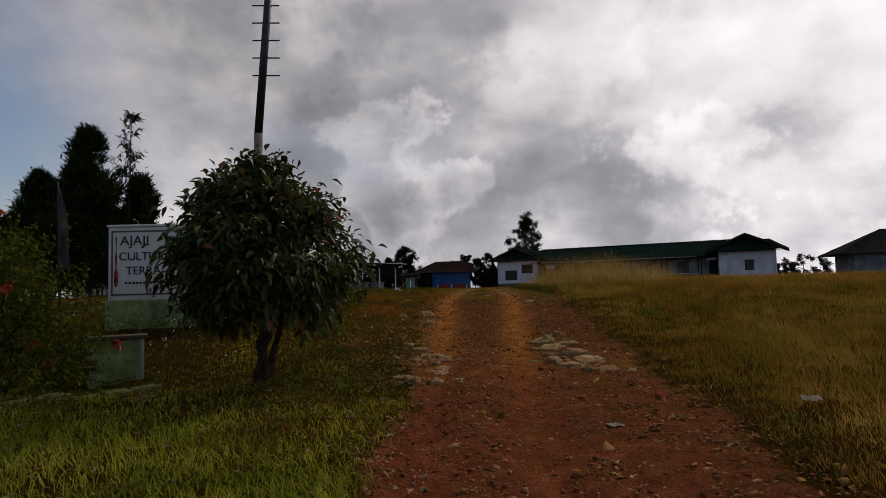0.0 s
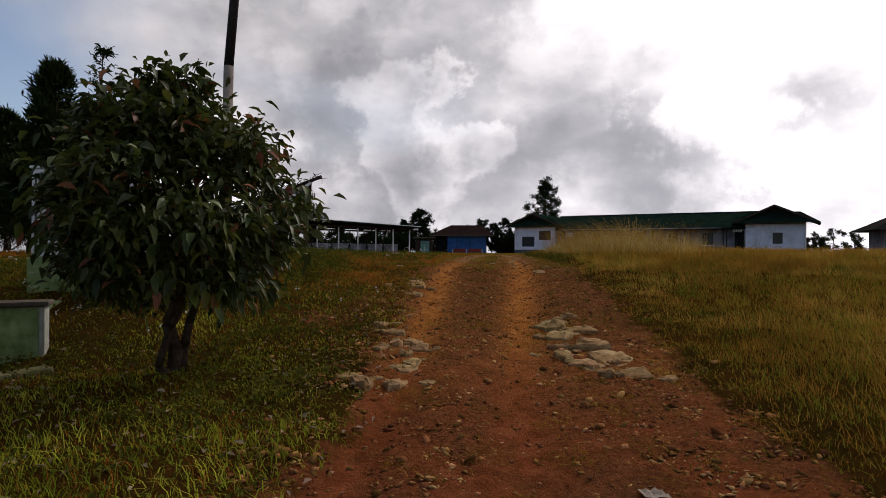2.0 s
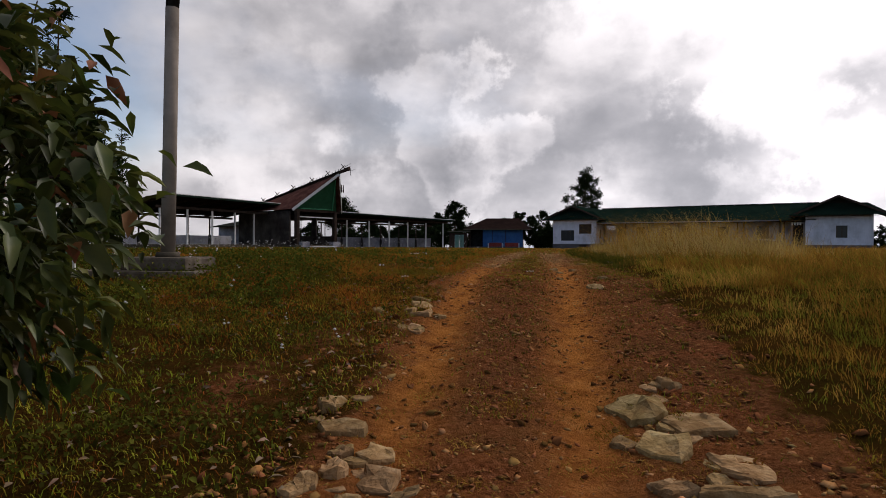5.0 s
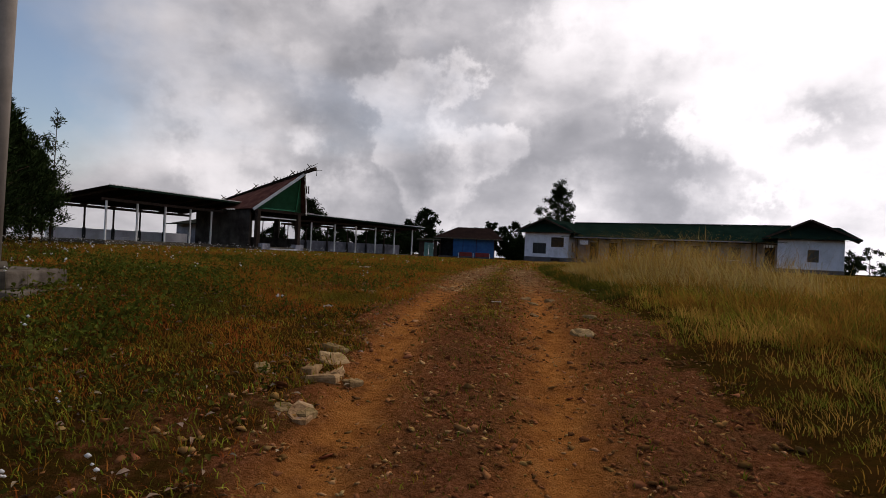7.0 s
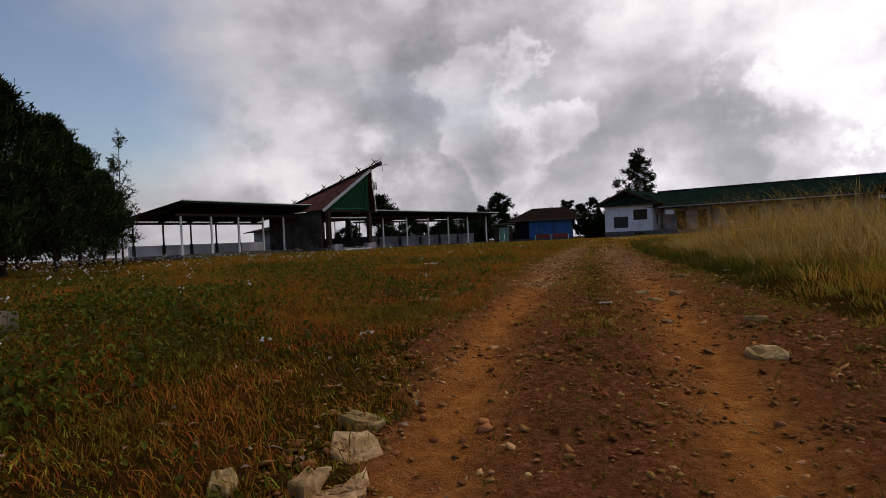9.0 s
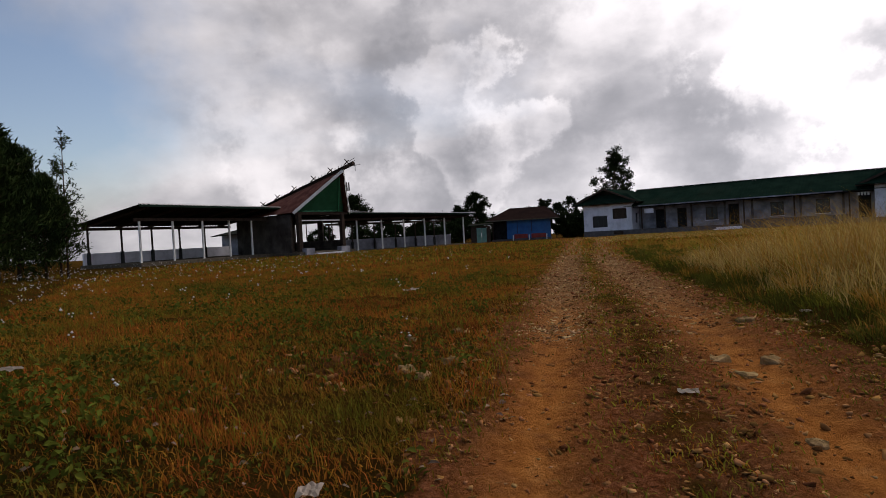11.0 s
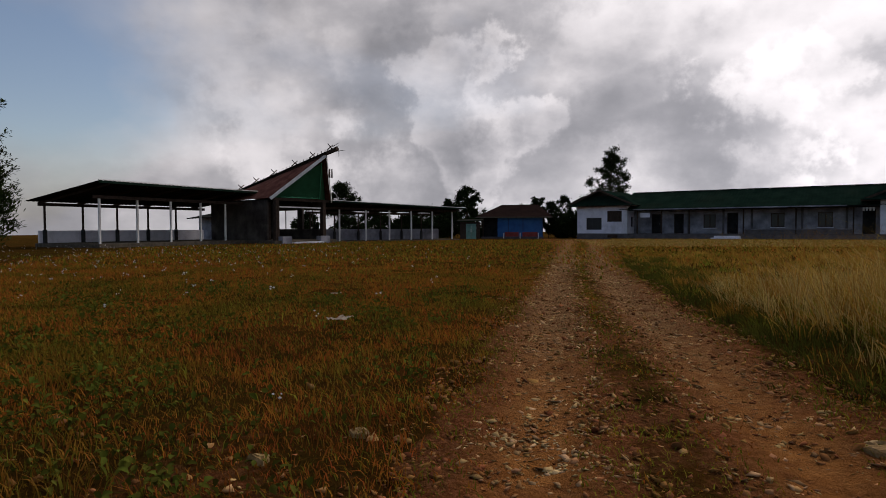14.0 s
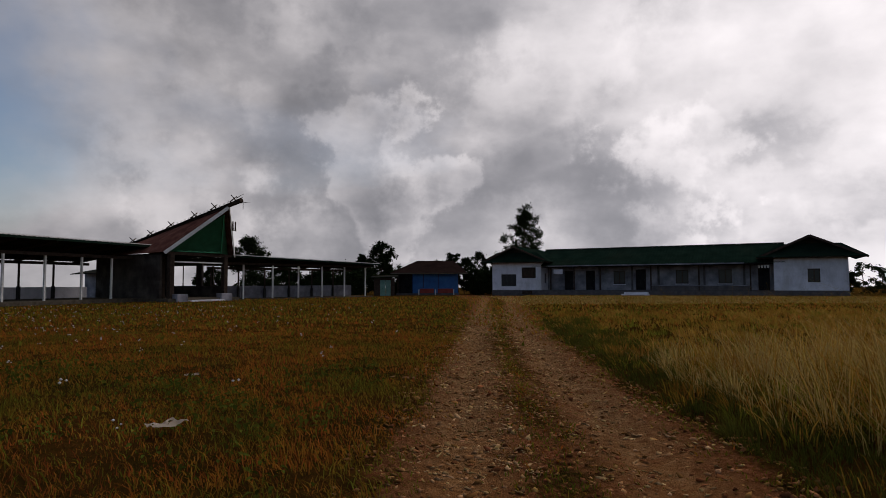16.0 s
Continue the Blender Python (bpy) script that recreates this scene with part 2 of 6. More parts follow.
M_sign = material("sign_white_paint", [(0.55, 0.54, 0.53), (0.68, 0.67, 0.66)], 2.5, 0.7, 0.08, 30, stain=0.3, stain_colour=(0.3, 0.28, 0.24))
M_ink = material("black_lettering", [(0.012, 0.012, 0.014), (0.025, 0.025, 0.03)], 8.0, 0.6, 0.0)
M_red_ink = material("dark_red_paint", [(0.22, 0.02, 0.02), (0.3, 0.03, 0.03)], 6.0, 0.6, 0.0)
M_moss_paint = material("pale_green_mossy_paint", [(0.12, 0.17, 0.06), (0.24, 0.32, 0.13), (0.34, 0.42, 0.22)], 6.0, 0.9, 0.25, 40, stain=0.7, stain_colour=(0.07, 0.07, 0.035))
M_moss_stone = material("mossy_kerb_stone", [(0.06, 0.055, 0.025), (0.12, 0.11, 0.05), (0.2, 0.18, 0.11)], 8.0, 0.95, 0.5, 40, stain=0.6, stain_colour=(0.05, 0.065, 0.02))
M_edge_paint = material("flaking_white_paint", [(0.28, 0.28, 0.24), (0.45, 0.45, 0.40)], 7.0, 0.9, 0.3, 40, stain=0.6, stain_colour=(0.15, 0.14, 0.1))
M_bin = material("dark_green_plastic", [(0.008, 0.04, 0.02), (0.013, 0.058, 0.03)], 3.0, 0.45, 0.03)
M_bin_mark = material("white_print", [(0.6, 0.62, 0.6), (0.7, 0.7, 0.7)], 5.0, 0.6, 0.0)
M_banner = material("faded_white_cloth", [(0.05, 0.052, 0.06), (0.14, 0.14, 0.16)], 5.0, 0.9, 0.15, 15, stain=0.4, stain_colour=(0.12, 0.12, 0.16))
M_bark = material("brown_bark", [(0.025, 0.017, 0.012), (0.055, 0.038, 0.026), (0.09, 0.068, 0.05)], 9.0, 0.95, 0.6, 40)
M_leaf = material("glossy_broad_leaf", [(0.022, 0.034, 0.007), (0.05, 0.066, 0.014), (0.11, 0.115, 0.022)], 3.0, 0.46, 0.0, island=0.55, translucent=0.25)
M_leaf_old = material("reddish_old_leaf", [(0.16, 0.06, 0.03), (0.28, 0.12, 0.05)], 3.0, 0.5, 0.0, island=0.3, translucent=0.25)
M_bush = material("bush_leaf", [(0.042, 0.055, 0.008), (0.115, 0.125, 0.018)], 3.0, 0.72, 0.0, island=0.4, translucent=0.2)
M_flower = material("red_blossom", [(0.45, 0.03, 0.025), (0.6, 0.08, 0.05)], 6.0, 0.6, 0.0, island=0.2, translucent=0.2)
M_needle = material("dark_pine_needles", [(0.013, 0.021, 0.009), (0.026, 0.042, 0.013), (0.04, 0.058, 0.017)], 0.8, 0.8, 0.0, island=0.35)
M_far_leaf = material("far_tree_leaf", [(0.012, 0.02, 0.008), (0.024, 0.036, 0.013)], 0.8, 0.8, 0.0, island=0.35)
M_dry_grass = material("dry_tall_grass", [(0.12, 0.066, 0.010), (0.27, 0.14, 0.022), (0.46, 0.28, 0.06)], 0.8, 0.75, 0.0, island=0.35, translucent=0.45)
M_straw = material("pale_straw", [(0.3, 0.2, 0.05), (0.5, 0.36, 0.12)], 1.5, 0.7, 0.0, island=0.3, translucent=0.4)
M_verge_grass = material("bright_verge_grass", [(0.085, 0.11, 0.011), (0.26, 0.29, 0.024), (0.52, 0.49, 0.055)], 1.6, 0.8, 0.0, island=0.45, translucent=0.45)
M_red_grass = material("rust_coloured_low_grass", [(0.12, 0.10, 0.013), (0.22, 0.115, 0.017), (0.35, 0.12, 0.02), (0.17, 0.062, 0.014)], 0.75, 0.8, 0.0, island=0.45, detail=3.0, translucent=0.35)
M_green_grass = material("green_ground_cover", [(0.07, 0.078, 0.010), (0.145, 0.14, 0.016), (0.26, 0.215, 0.026)], 0.7, 0.8, 0.0, island=0.45, translucent=0.45)
M_weed = material("weed_leaf", [(0.045, 0.05, 0.008), (0.115, 0.11, 0.018)], 1.0, 0.72, 0.0, island=0.4, translucent=0.2)
M_seed = material("white_weed_blossom", [(0.5, 0.48, 0.46), (0.68, 0.66, 0.64)], 3.0, 0.8, 0.0, island=0.15)
M_stone = material("buff_flagstone", [(0.15, 0.085, 0.035), (0.28, 0.18, 0.085), (0.45, 0.32, 0.17)], 9.0, 0.9, 0.9, 30, stain=0.8, stain_colour=(0.17, 0.08, 0.03), vary=0.25)
M_pebble = material("road_stones", [(0.15, 0.054, 0.018), (0.27, 0.12, 0.043), (0.46, 0.28, 0.125)], 3.0, 0.9, 0.3, 60, island=0.35)
M_stone_chip = material("pale_stone_chips", [(0.16, 0.085, 0.034), (0.31, 0.18, 0.08), (0.52, 0.36, 0.18)], 3.0, 0.9, 0.3, 60, island=0.35)
M_clod = material("crumbled_earth_clods", [(0.08, 0.032, 0.011), (0.17, 0.075, 0.026), (0.30, 0.155, 0.06)], 2.0, 0.95, 0.3, 60, island=0.4)
M_litter = material("crumpled_paper", [(0.42, 0.35, 0.28), (0.58, 0.5, 0.42)], 9.0, 0.8, 0.2)
M_dry_leaf = material("dry_fallen_leaf", [(0.16, 0.10, 0.06), (0.30, 0.22, 0.15)], 5.0, 0.8, 0.1, island=0.4)


def glass():
    m = bpy.data.materials.new("dark_window_glass")
    m.use_nodes = True
    b = m.node_tree.nodes["Principled BSDF"]
    b.inputs["Base Color"].default_value, b.inputs["Roughness"].default_value = (0.006, 0.007, 0.009, 1), 0.3
    return m


M_glass = glass()


# ---- helpers for building ----
def part(name, bm, mat, parent=None, label="", m=None):
    """Links a bmesh as one object under a thing or a part."""
    me = bpy.data.meshes.new(name)
    bm.to_mesh(me)
    bm.free()
    me.materials.append(mat)
    ob = new(name, me)
    if m is not None:
        ob.matrix_basis = m
    ob.parent = parent
    if label:
        ob["label"] = label
    return ob


def thing(name, label, category, m=None, group="", kind=""):
    ob = new(name)
    ob.empty_display_size = 0.2
    if m is not None:
        ob.matrix_basis = m
    return tagged(ob, label, category, group, kind)


def add_box(bm, x0, x1, y0, y1, z0, z1, m=None):
    vs = [bm.verts.new(m @ Vector(p) if m else p) for p in ((x0, y0, z0), (x1, y0, z0), (x1, y1, z0), (x0, y1, z0), (x0, y0, z1), (x1, y0, z1), (x1, y1, z1), (x0, y1, z1))]
    for f in ((0, 3, 2, 1), (4, 5, 6, 7), (0, 1, 5, 4), (1, 2, 6, 5), (2, 3, 7, 6), (3, 0, 4, 7)):
        bm.faces.new([vs[i] for i in f])


def box(x0, x1, y0, y1, z0, z1, bevel=0.0):
    bm = bmesh.new()
    add_box(bm, x0, x1, y0, y1, z0, z1)
    if bevel:
        bmesh.ops.bevel(bm, geom=list(bm.edges), offset=bevel, segments=2, affect="EDGES", profile=0.6)
    return bm


def add_beam(bm, a, b, w, h=None, sides=0, r1=None):
    """A bar from a to b: square (w by h), or round with so many sides and radius w tapering to r1."""
    a, b = Vector(a), Vector(b)
    d = (b - a).normalized()
    s = d.cross(Vector((0, 0, 1)))
    s = Vector((1, 0, 0)) if s.length < 1e-4 else s.normalized()
    t = s.cross(d)
    if sides:
        r1 = w if r1 is None else r1
        ring = lambda c, r: [bm.verts.new(c + (s * math.cos(k * math.tau / sides) + t * math.sin(k * math.tau / sides)) * r) for k in range(sides)]
        lo, hi = ring(a, w), ring(b, r1)
        for k in range(sides):
            bm.faces.new((lo[k], lo[(k + 1) % sides], hi[(k + 1) % sides], hi[k])).smooth = True
        bm.faces.new(lo[::-1]), bm.faces.new(hi)
        return
    h = w if h is None else h
    q = lambda c: [bm.verts.new(c + s * i * w / 2 + t * j * h / 2) for i, j in ((-1, -1), (1, -1), (1, 1), (-1, 1))]
    lo, hi = q(a), q(b)
    for k in range(4):
        bm.faces.new((lo[k], lo[(k + 1) % 4], hi[(k + 1) % 4], hi[k]))
    bm.faces.new(lo[::-1]), bm.faces.new(hi)


def beam(a, b, w, h=None, sides=0, r1=None):
    bm = bmesh.new()
    add_beam(bm, a, b, w, h, sides, r1)
    return bm


def slab(corners, thick):
    """A sheet with thickness over a loop of corners (upper face)."""
    bm = bmesh.new()
    top = [bm.verts.new(c) for c in corners]
    low = [bm.verts.new(Vector(c) - Vector((0, 0, thick))) for c in corners]
    bm.faces.new(top), bm.faces.new(low[::-1])
    n = len(top)
    for k in range(n):
        bm.faces.new((top[k], low[k], low[(k + 1) % n], top[(k + 1) % n]))
    bmesh.ops.recalc_face_normals(bm, faces=bm.faces)
    return bm


def corrugated(p00, p10, p11, p01, pitch=0.25, depth=0.025, thick=0.02):
    """A ribbed roof sheet: ribs run from the edge p00-p10 to the edge p01-p11."""
    p00, p10, p11, p01 = map(Vector, (p00, p10, p11, p01))
    n = max(2, int((p10 - p00).length / pitch))
    up = (p10 - p00).cross(p01 - p00).normalized()
    up = -up if up.z < 0 else up
    bm = bmesh.new()
    rows = []
    for k in range(2 * n + 1):
        f = k / (2 * n)
        lift = up * (depth if k % 2 else 0.0)
        rows.append([bm.verts.new(p00.lerp(p10, f) + lift), bm.verts.new(p01.lerp(p11, f) + lift), bm.verts.new(p01.lerp(p11, f) + lift - up * thick), bm.verts.new(p00.lerp(p10, f) + lift - up * thick)])
    for a, b in zip(rows, rows[1:]):
        for i in range(4):
            bm.faces.new((a[i], b[i], b[(i + 1) % 4], a[(i + 1) % 4]))
    bm.faces.new(rows[0]), bm.faces.new(rows[-1][::-1])
    bmesh.ops.recalc_face_normals(bm, faces=bm.faces)
    return bm


def wall_with_holes(x0, x1, z0, z1, holes, y0, y1):
    """A wall in the xz-plane between y0 and y1 with rectangular openings (xa, xb, za, zb)."""
    bm = bmesh.new()
    xs = sorted({x0, x1, *[h[0] for h in holes], *[h[1] for h in holes]})
    for xa, xb in zip(xs, xs[1:]):
        mid = (xa + xb) / 2
        cuts = sorted((h[2], h[3]) for h in holes if h[0] < mid < h[1])
        z = z0
        for za, zb in cuts:
            if za > z + 1e-4:
                add_box(bm, xa, xb, y0, y1, z, za)
            z = zb
        if z < z1 - 1e-4:
            add_box(bm, xa, xb, y0, y1, z, z1)
    bmesh.ops.remove_doubles(bm, verts=bm.verts, dist=0.0005)
    return bm


def triangles(name, verts, tris, mat, kind_label="", category="", parent=None, mats=None, index=None, smooth=False):
    """One mesh object from numpy arrays of vertices and triangles."""
    me = bpy.data.meshes.new(name)
    me.vertices.add(len(verts)), me.loops.add(3 * len(tris)), me.polygons.add(len(tris))
    me.vertices.foreach_set("co", np.asarray(verts, np.float32).ravel())
    me.loops.foreach_set("vertex_index", np.asarray(tris, np.int32).ravel())
    me.polygons.foreach_set("loop_start", np.arange(0, 3 * len(tris), 3, dtype=np.int32))
    for mm in mats or [mat]:
        me.materials.append(mm)
    if index is not None:
        me.polygons.foreach_set("material_index", np.asarray(index, np.int32))
    if smooth:
        me.polygons.foreach_set("use_smooth", np.ones(len(tris), bool))
    me.update()
    me.validate()
    ob = new(name, me)
    ob.parent = parent
    if kind_label:
        tagged(ob, kind_label, category, kind="stuff")
    return ob


RNG = np.random.default_rng(7)


def smooth_step(a, b, v):
    f = np.clip((np.asarray(v, float) - a) / (b - a), 0, 1)
    return f * f * (3 - 2 * f)

# ---- ground: one sheet, with the two-rut earth track over the rise ----
def track_left(y):
    return np.interp(y, [0, 14, 16, 18, 21, 30, 36, 60, 84], [-1.2, -1.13, -0.93, -0.83, -0.68, -0.05, 0.45, 2.2, 3.5])


def track_right(y):
    return np.interp(y, [0, 4, 9, 12, 16, 19, 22, 28, 36, 60, 84], [-0.45, -0.4, -0.05, 0.18, 0.4, 0.5, 0.55, 0.85, 1.5, 4.0, 6.0])


def edge_left(y):
    return np.interp(y, [0, 4, 8, 14, 16, 20, 24, 33, 60, 84], [-1.35, -1.45, -1.6, -1.5, -1.42, -1.2, -0.95, -0.3, 1.0, 0.5])


def edge_right(y):
    return np.interp(y, [0, 4, 7, 12, 15, 18, 22, 27, 31, 60, 84], [1.05, 1.0, 1.05, 1.25, 1.32, 1.2, 1.15, 1.4, 1.75, 5.0, 8.0])


def bumps(x, y):
    """Smooth unevenness from a few crossing waves."""
    return (np.sin(1.7 * x + 0.6 * y) * np.sin(0.9 * y - 0.5 * x + 1) * 0.5 + np.sin(4.1 * x - 2.3 * y + 2) * np.sin(3.3 * y + 1.2 * x) * 0.3 + np.sin(9.7 * x + 5.1 * y) * np.sin(8.3 * y - 6.2 * x) * 0.2)


def ground_z(x, y):
    x, y = np.asarray(x, float), np.asarray(y, float)
    z = np.interp(y, [-60, -20, 0, 4.5, 8.5, 11.2, 13.3, 16, 20, 26, 60, 100, 600], [-4.0, -1.3, 0, 0.22, 0.46, 0.74, 0.96, 1.07, 1.12, 1.13, 1.05, 0.8, -6.0])
    left = np.interp(y, [0, 4, 6, 7.6, 8.6, 10, 12, 15, 22, 40], [-0.1, -0.12, -0.1, -0.3, -0.1, 0.15, 0.2, 0.16, 0.05, 0.0])
    z = z + left * smooth_step(2.2, 4.6, -x)
    off = x - edge_right(y)
    z = z + smooth_step(0.0, 0.5, off) * 0.07 + smooth_step(0.3, 5.0, off) * np.interp(y, [0, 8, 16, 30, 45], [0.2, 0.14, 0.0, 0.0, 0.0])
    inside = smooth_step(0.0, 0.25, x - edge_left(y)) * smooth_step(0.0, 0.25, -off)
    for c in (track_left(y), track_right(y)):
        z = z - 0.05 * np.exp(-((x - c) / 0.22) ** 2) * inside
    near = np.exp(-(np.maximum(0, y - 25) / 30) ** 2)
    return z + (0.035 * (1 - 0.6 * inside) * bumps(x, y)) * near


def rut_weight(x, y):
    wide = 1 + 0.8 * smooth_step(15, 24, y)
    return np.maximum(np.exp(-((x - track_left(y)) / (0.24 * wide)) ** 2), np.exp(-((x - track_right(y)) / (0.26 * wide)) ** 2))


def road_weight(x, y):
    wob = 0.3 * bumps(x * 1.7 + 3, y * 1.3)
    f = smooth_step(-0.22, 0.25, x + wob - edge_left(y)) * smooth_step(-0.3, 0.35, edge_right(y) - x + wob)
    fade = 1 - 0.35 * smooth_step(15, 30, y)
    mid = np.exp(-((x - 0.5 * (track_left(y) + track_right(y))) / 0.3) ** 2) * smooth_step(10.5, 15, y) * (0.75 + 0.5 * bumps(x * 2 + 1, y * 1.6))
    # bare trodden earth beside the track
    bare = 0.75 * np.exp(-((x + 2.3) / 0.75) ** 2 - ((y - 15.9) / 1.0) ** 2) + 0.55 * np.exp(-((x + 2.2) / 0.8) ** 2 - ((y - 9.4) / 2.2) ** 2)
    f = f * fade * (1 - np.clip(0.8 * mid, 0, 0.85)) * (1 - smooth_step(84, 92, y))
    return np.maximum(f, bare * (0.7 + 0.6 * bumps(x * 2.3, y * 2.1)))


def build_ground():
    def axis(lo, hi, fine_lo, fine_hi, step, grow=1.18):
        v = list(np.arange(fine_lo, fine_hi + 1e-6, step))
        s, p = step, v[0]
        left = []
        while p > lo:
            s *= grow
            p -= s
            left.append(max(p, lo))
        s, p = step, v[-1]
        right = []
        while p < hi:
            s *= grow
            p += s
            right.append(min(p, hi))
        return np.array(left[::-1] + v + right)
    xs, ys = axis(-700, 700, -8, 7, 0.09), axis(-60, 1200, 1.0, 32, 0.11, 1.12)
    # a closer net under the track, where the walk passes
    xs = np.concatenate([xs[xs < -2.75], np.arange(-2.7, 2.6, 0.036), xs[xs > 2.62]])
    ys = np.concatenate([ys[ys < 1.95], np.arange(2.0, 20.0, 0.045), ys[ys > 20.02]])
    X, Y = np.meshgrid(xs, ys)
    Z = ground_z(X, Y)
    w = road_weight(X, Y)
    close = (np.abs(X) < 8.5) & (Y > 0.5) & (Y < 34)

    def rough_field(scale, seed):
        out = np.zeros(X.shape)
        out[close] = [noise.noise((x * scale, y * scale, seed)) for x, y in zip(X[close], Y[close])]
        return out
    crumble, lumps, grit = rough_field(5.0, 0.0), rough_field(2.2, 3.0), rough_field(13.0, 7.0)
    inner = (np.abs(X) < 2.7) & (Y < 20)
    rutted = rut_weight(X, Y)
    Z = Z + w * (1 - 0.55 * rutted) * (0.022 * crumble + 0.018 * np.abs(lumps) + inner * 0.016 * grit) + (1 - w) * (0.03 * lumps + 0.018 * crumble)
    nx, ny = len(xs), len(ys)
    idx = np.arange(nx * ny).reshape(ny, nx)
    a, b, c, d = idx[:-1, :-1].ravel(), idx[:-1, 1:].ravel(), idx[1:, 1:].ravel(), idx[1:, :-1].ravel()
    tris = np.concatenate([np.stack([a, b, c], 1), np.stack([a, c, d], 1)])
    ob = triangles("ground", np.stack([X.ravel(), Y.ravel(), Z.ravel()], 1), tris, M_ground, smooth=True)
    me = ob.data
    for key, vals in (("road", w), ("rut", rutted), ("red_soil", smooth_step(9.5, 5.0, Y)), ("buff_soil", smooth_step(14.5, 22.0, Y))):
        at = me.attributes.new(key, "FLOAT", "POINT")
        at.data.foreach_set("value", np.asarray(vals, np.float32).ravel())
    return tagged(ob, "gently rising ground with a red earth track, thin grass and scattered stones", "ground", kind="structure")


def ground_material():
    m = bpy.data.materials.new("earth_and_turf")
    m.use_nodes = True
    n, l = m.node_tree.nodes, m.node_tree.links
    bsdf = n["Principled BSDF"]
    geo = n.new("ShaderNodeNewGeometry")

    def nz(scale, detail=6.0, rough=0.65):
        t = n.new("ShaderNodeTexNoise")
        t.inputs["Scale"].default_value, t.inputs["Detail"].default_value, t.inputs["Roughness"].default_value = scale, detail, rough
        l.new(geo.outputs["Position"], t.inputs["Vector"])
        return t.outputs[0]

    def ramp(src, stops):
        r = n.new("ShaderNodeValToRGB")
        while len(r.color_ramp.elements) < len(stops):
            r.color_ramp.elements.new(0.5)
        for e, (p, c) in zip(r.color_ramp.elements, stops):
            e.position, e.color = p, (*c, 1)
        l.new(src, r.inputs[0])
        return r.outputs[0]

    def mixc(f, a, b):
        x = n.new("ShaderNodeMix")
        x.data_type = "RGBA"
        if isinstance(f, float):
            x.inputs["Factor"].default_value = f
        else:
            l.new(f, x.inputs["Factor"])
        l.new(a, x.inputs["A"]), l.new(b, x.inputs["B"])
        return x.outputs["Result"]

    def attr(name):
        a = n.new("ShaderNodeAttribute")
        a.attribute_name = name
        return a.outputs["Fac"]

    def mth(op, a, b=0.0, clamp=False):
        x = n.new("ShaderNodeMath")
        x.operation, x.use_clamp = op, clamp
        for i, v in enumerate((a, b)):
            if isinstance(v, (int, float)):
                x.inputs[i].default_value = v
            else:
                l.new(v, x.inputs[i])
        return x.outputs[0]

    turf = ramp(nz(0.7), [(0.32, (0.0358, 0.0264, 0.006)), (0.5, (0.0696, 0.034, 0.008)), (0.68, (0.104, 0.0425, 0.011))])
    turf = mixc(ramp(nz(9.0), [(0.42, (0, 0, 0)), (0.62, (0.6, 0.6, 0.6))]), turf, ramp(nz(30.0), [(0.3, (0.014, 0.010, 0.003)), (0.7, (0.062, 0.046, 0.007))]))
    rubble = ramp(nz(24.0, 8.0, 0.75), [(0.3, (0.0486, 0.0146, 0.006)), (0.5, (0.216, 0.0702, 0.027)), (0.68, (0.41, 0.163, 0.078))])
    rubble = mixc(ramp(nz(2.6), [(0.35, (0, 0, 0)), (0.65, (0.7, 0.7, 0.7))]), rubble, ramp(nz(40.0), [(0.35, (0.055, 0.024, 0.009)), (0.65, (0.22, 0.11, 0.044))]))
    ochre = ramp(nz(6.0, 8.0, 0.7), [(0.3, (0.281, 0.0949, 0.022)), (0.55, (0.508, 0.19, 0.045)), (0.75, (0.605, 0.271, 0.085))])
    red = ramp(nz(5.0, 8.0, 0.7), [(0.3, (0.14, 0.0378, 0.014)), (0.55, (0.302, 0.0836, 0.032)), (0.75, (0.454, 0.163, 0.07))])
    buff = ramp(nz(9.0, 8.0, 0.75), [(0.3, (0.12, 0.055, 0.022)), (0.5, (0.29, 0.155, 0.07)), (0.7, (0.46, 0.285, 0.145))])
    soil = mixc(attr("buff_soil"), mixc(attr("red_soil"), ochre, red), buff)
    rutf = mth("MULTIPLY", attr("rut"), ramp(nz(3.5, 6.0), [(0.32, (0.3, 0.3, 0.3)), (0.5, (1, 1, 1))]), True)
    rutf = mth("MAXIMUM", rutf, mth("MULTIPLY", attr("red_soil"), ramp(nz(1.5, 7.0), [(0.42, (0.12, 0.12, 0.12)), (0.6, (0.85, 0.85, 0.85))])), True)
    road = mixc(rutf, rubble, soil)
    roadf = mth("ADD", mth("ADD", attr("road"), mth("MULTIPLY", mth("SUBTRACT", nz(7.0), 0.5), 1.1)), mth("MULTIPLY", mth("SUBTRACT", nz(1.8), 0.5), 0.6))
    rr = n.new("ShaderNodeMapRange")
    rr.inputs["From Min"].default_value, rr.inputs["From Max"].default_value = 0.3, 0.62
    l.new(roadf, rr.inputs[0])
    l.new(mixc(rr.outputs[0], turf, road), bsdf.inputs["Base Color"])
    bsdf.inputs["Roughness"].default_value = 0.95
    bsdf.inputs["Specular IOR Level"].default_value = 0.0
    b = n.new("ShaderNodeBump")
    b.inputs["Strength"].default_value, b.inputs["Distance"].default_value = 1.0, 0.09
    l.new(mth("ADD", nz(26.0, 8.0, 0.7), mth("MULTIPLY", nz(80.0, 3.0), 0.4)), b.inputs["Height"])
    l.new(b.outputs[0], bsdf.inputs["Normal"])
    return m


M_ground = ground_material()
ground = build_ground()


def gz(x, y):
    return float(ground_z(x, y))

# ---- buildings round the field ----
Z0 = 1.0


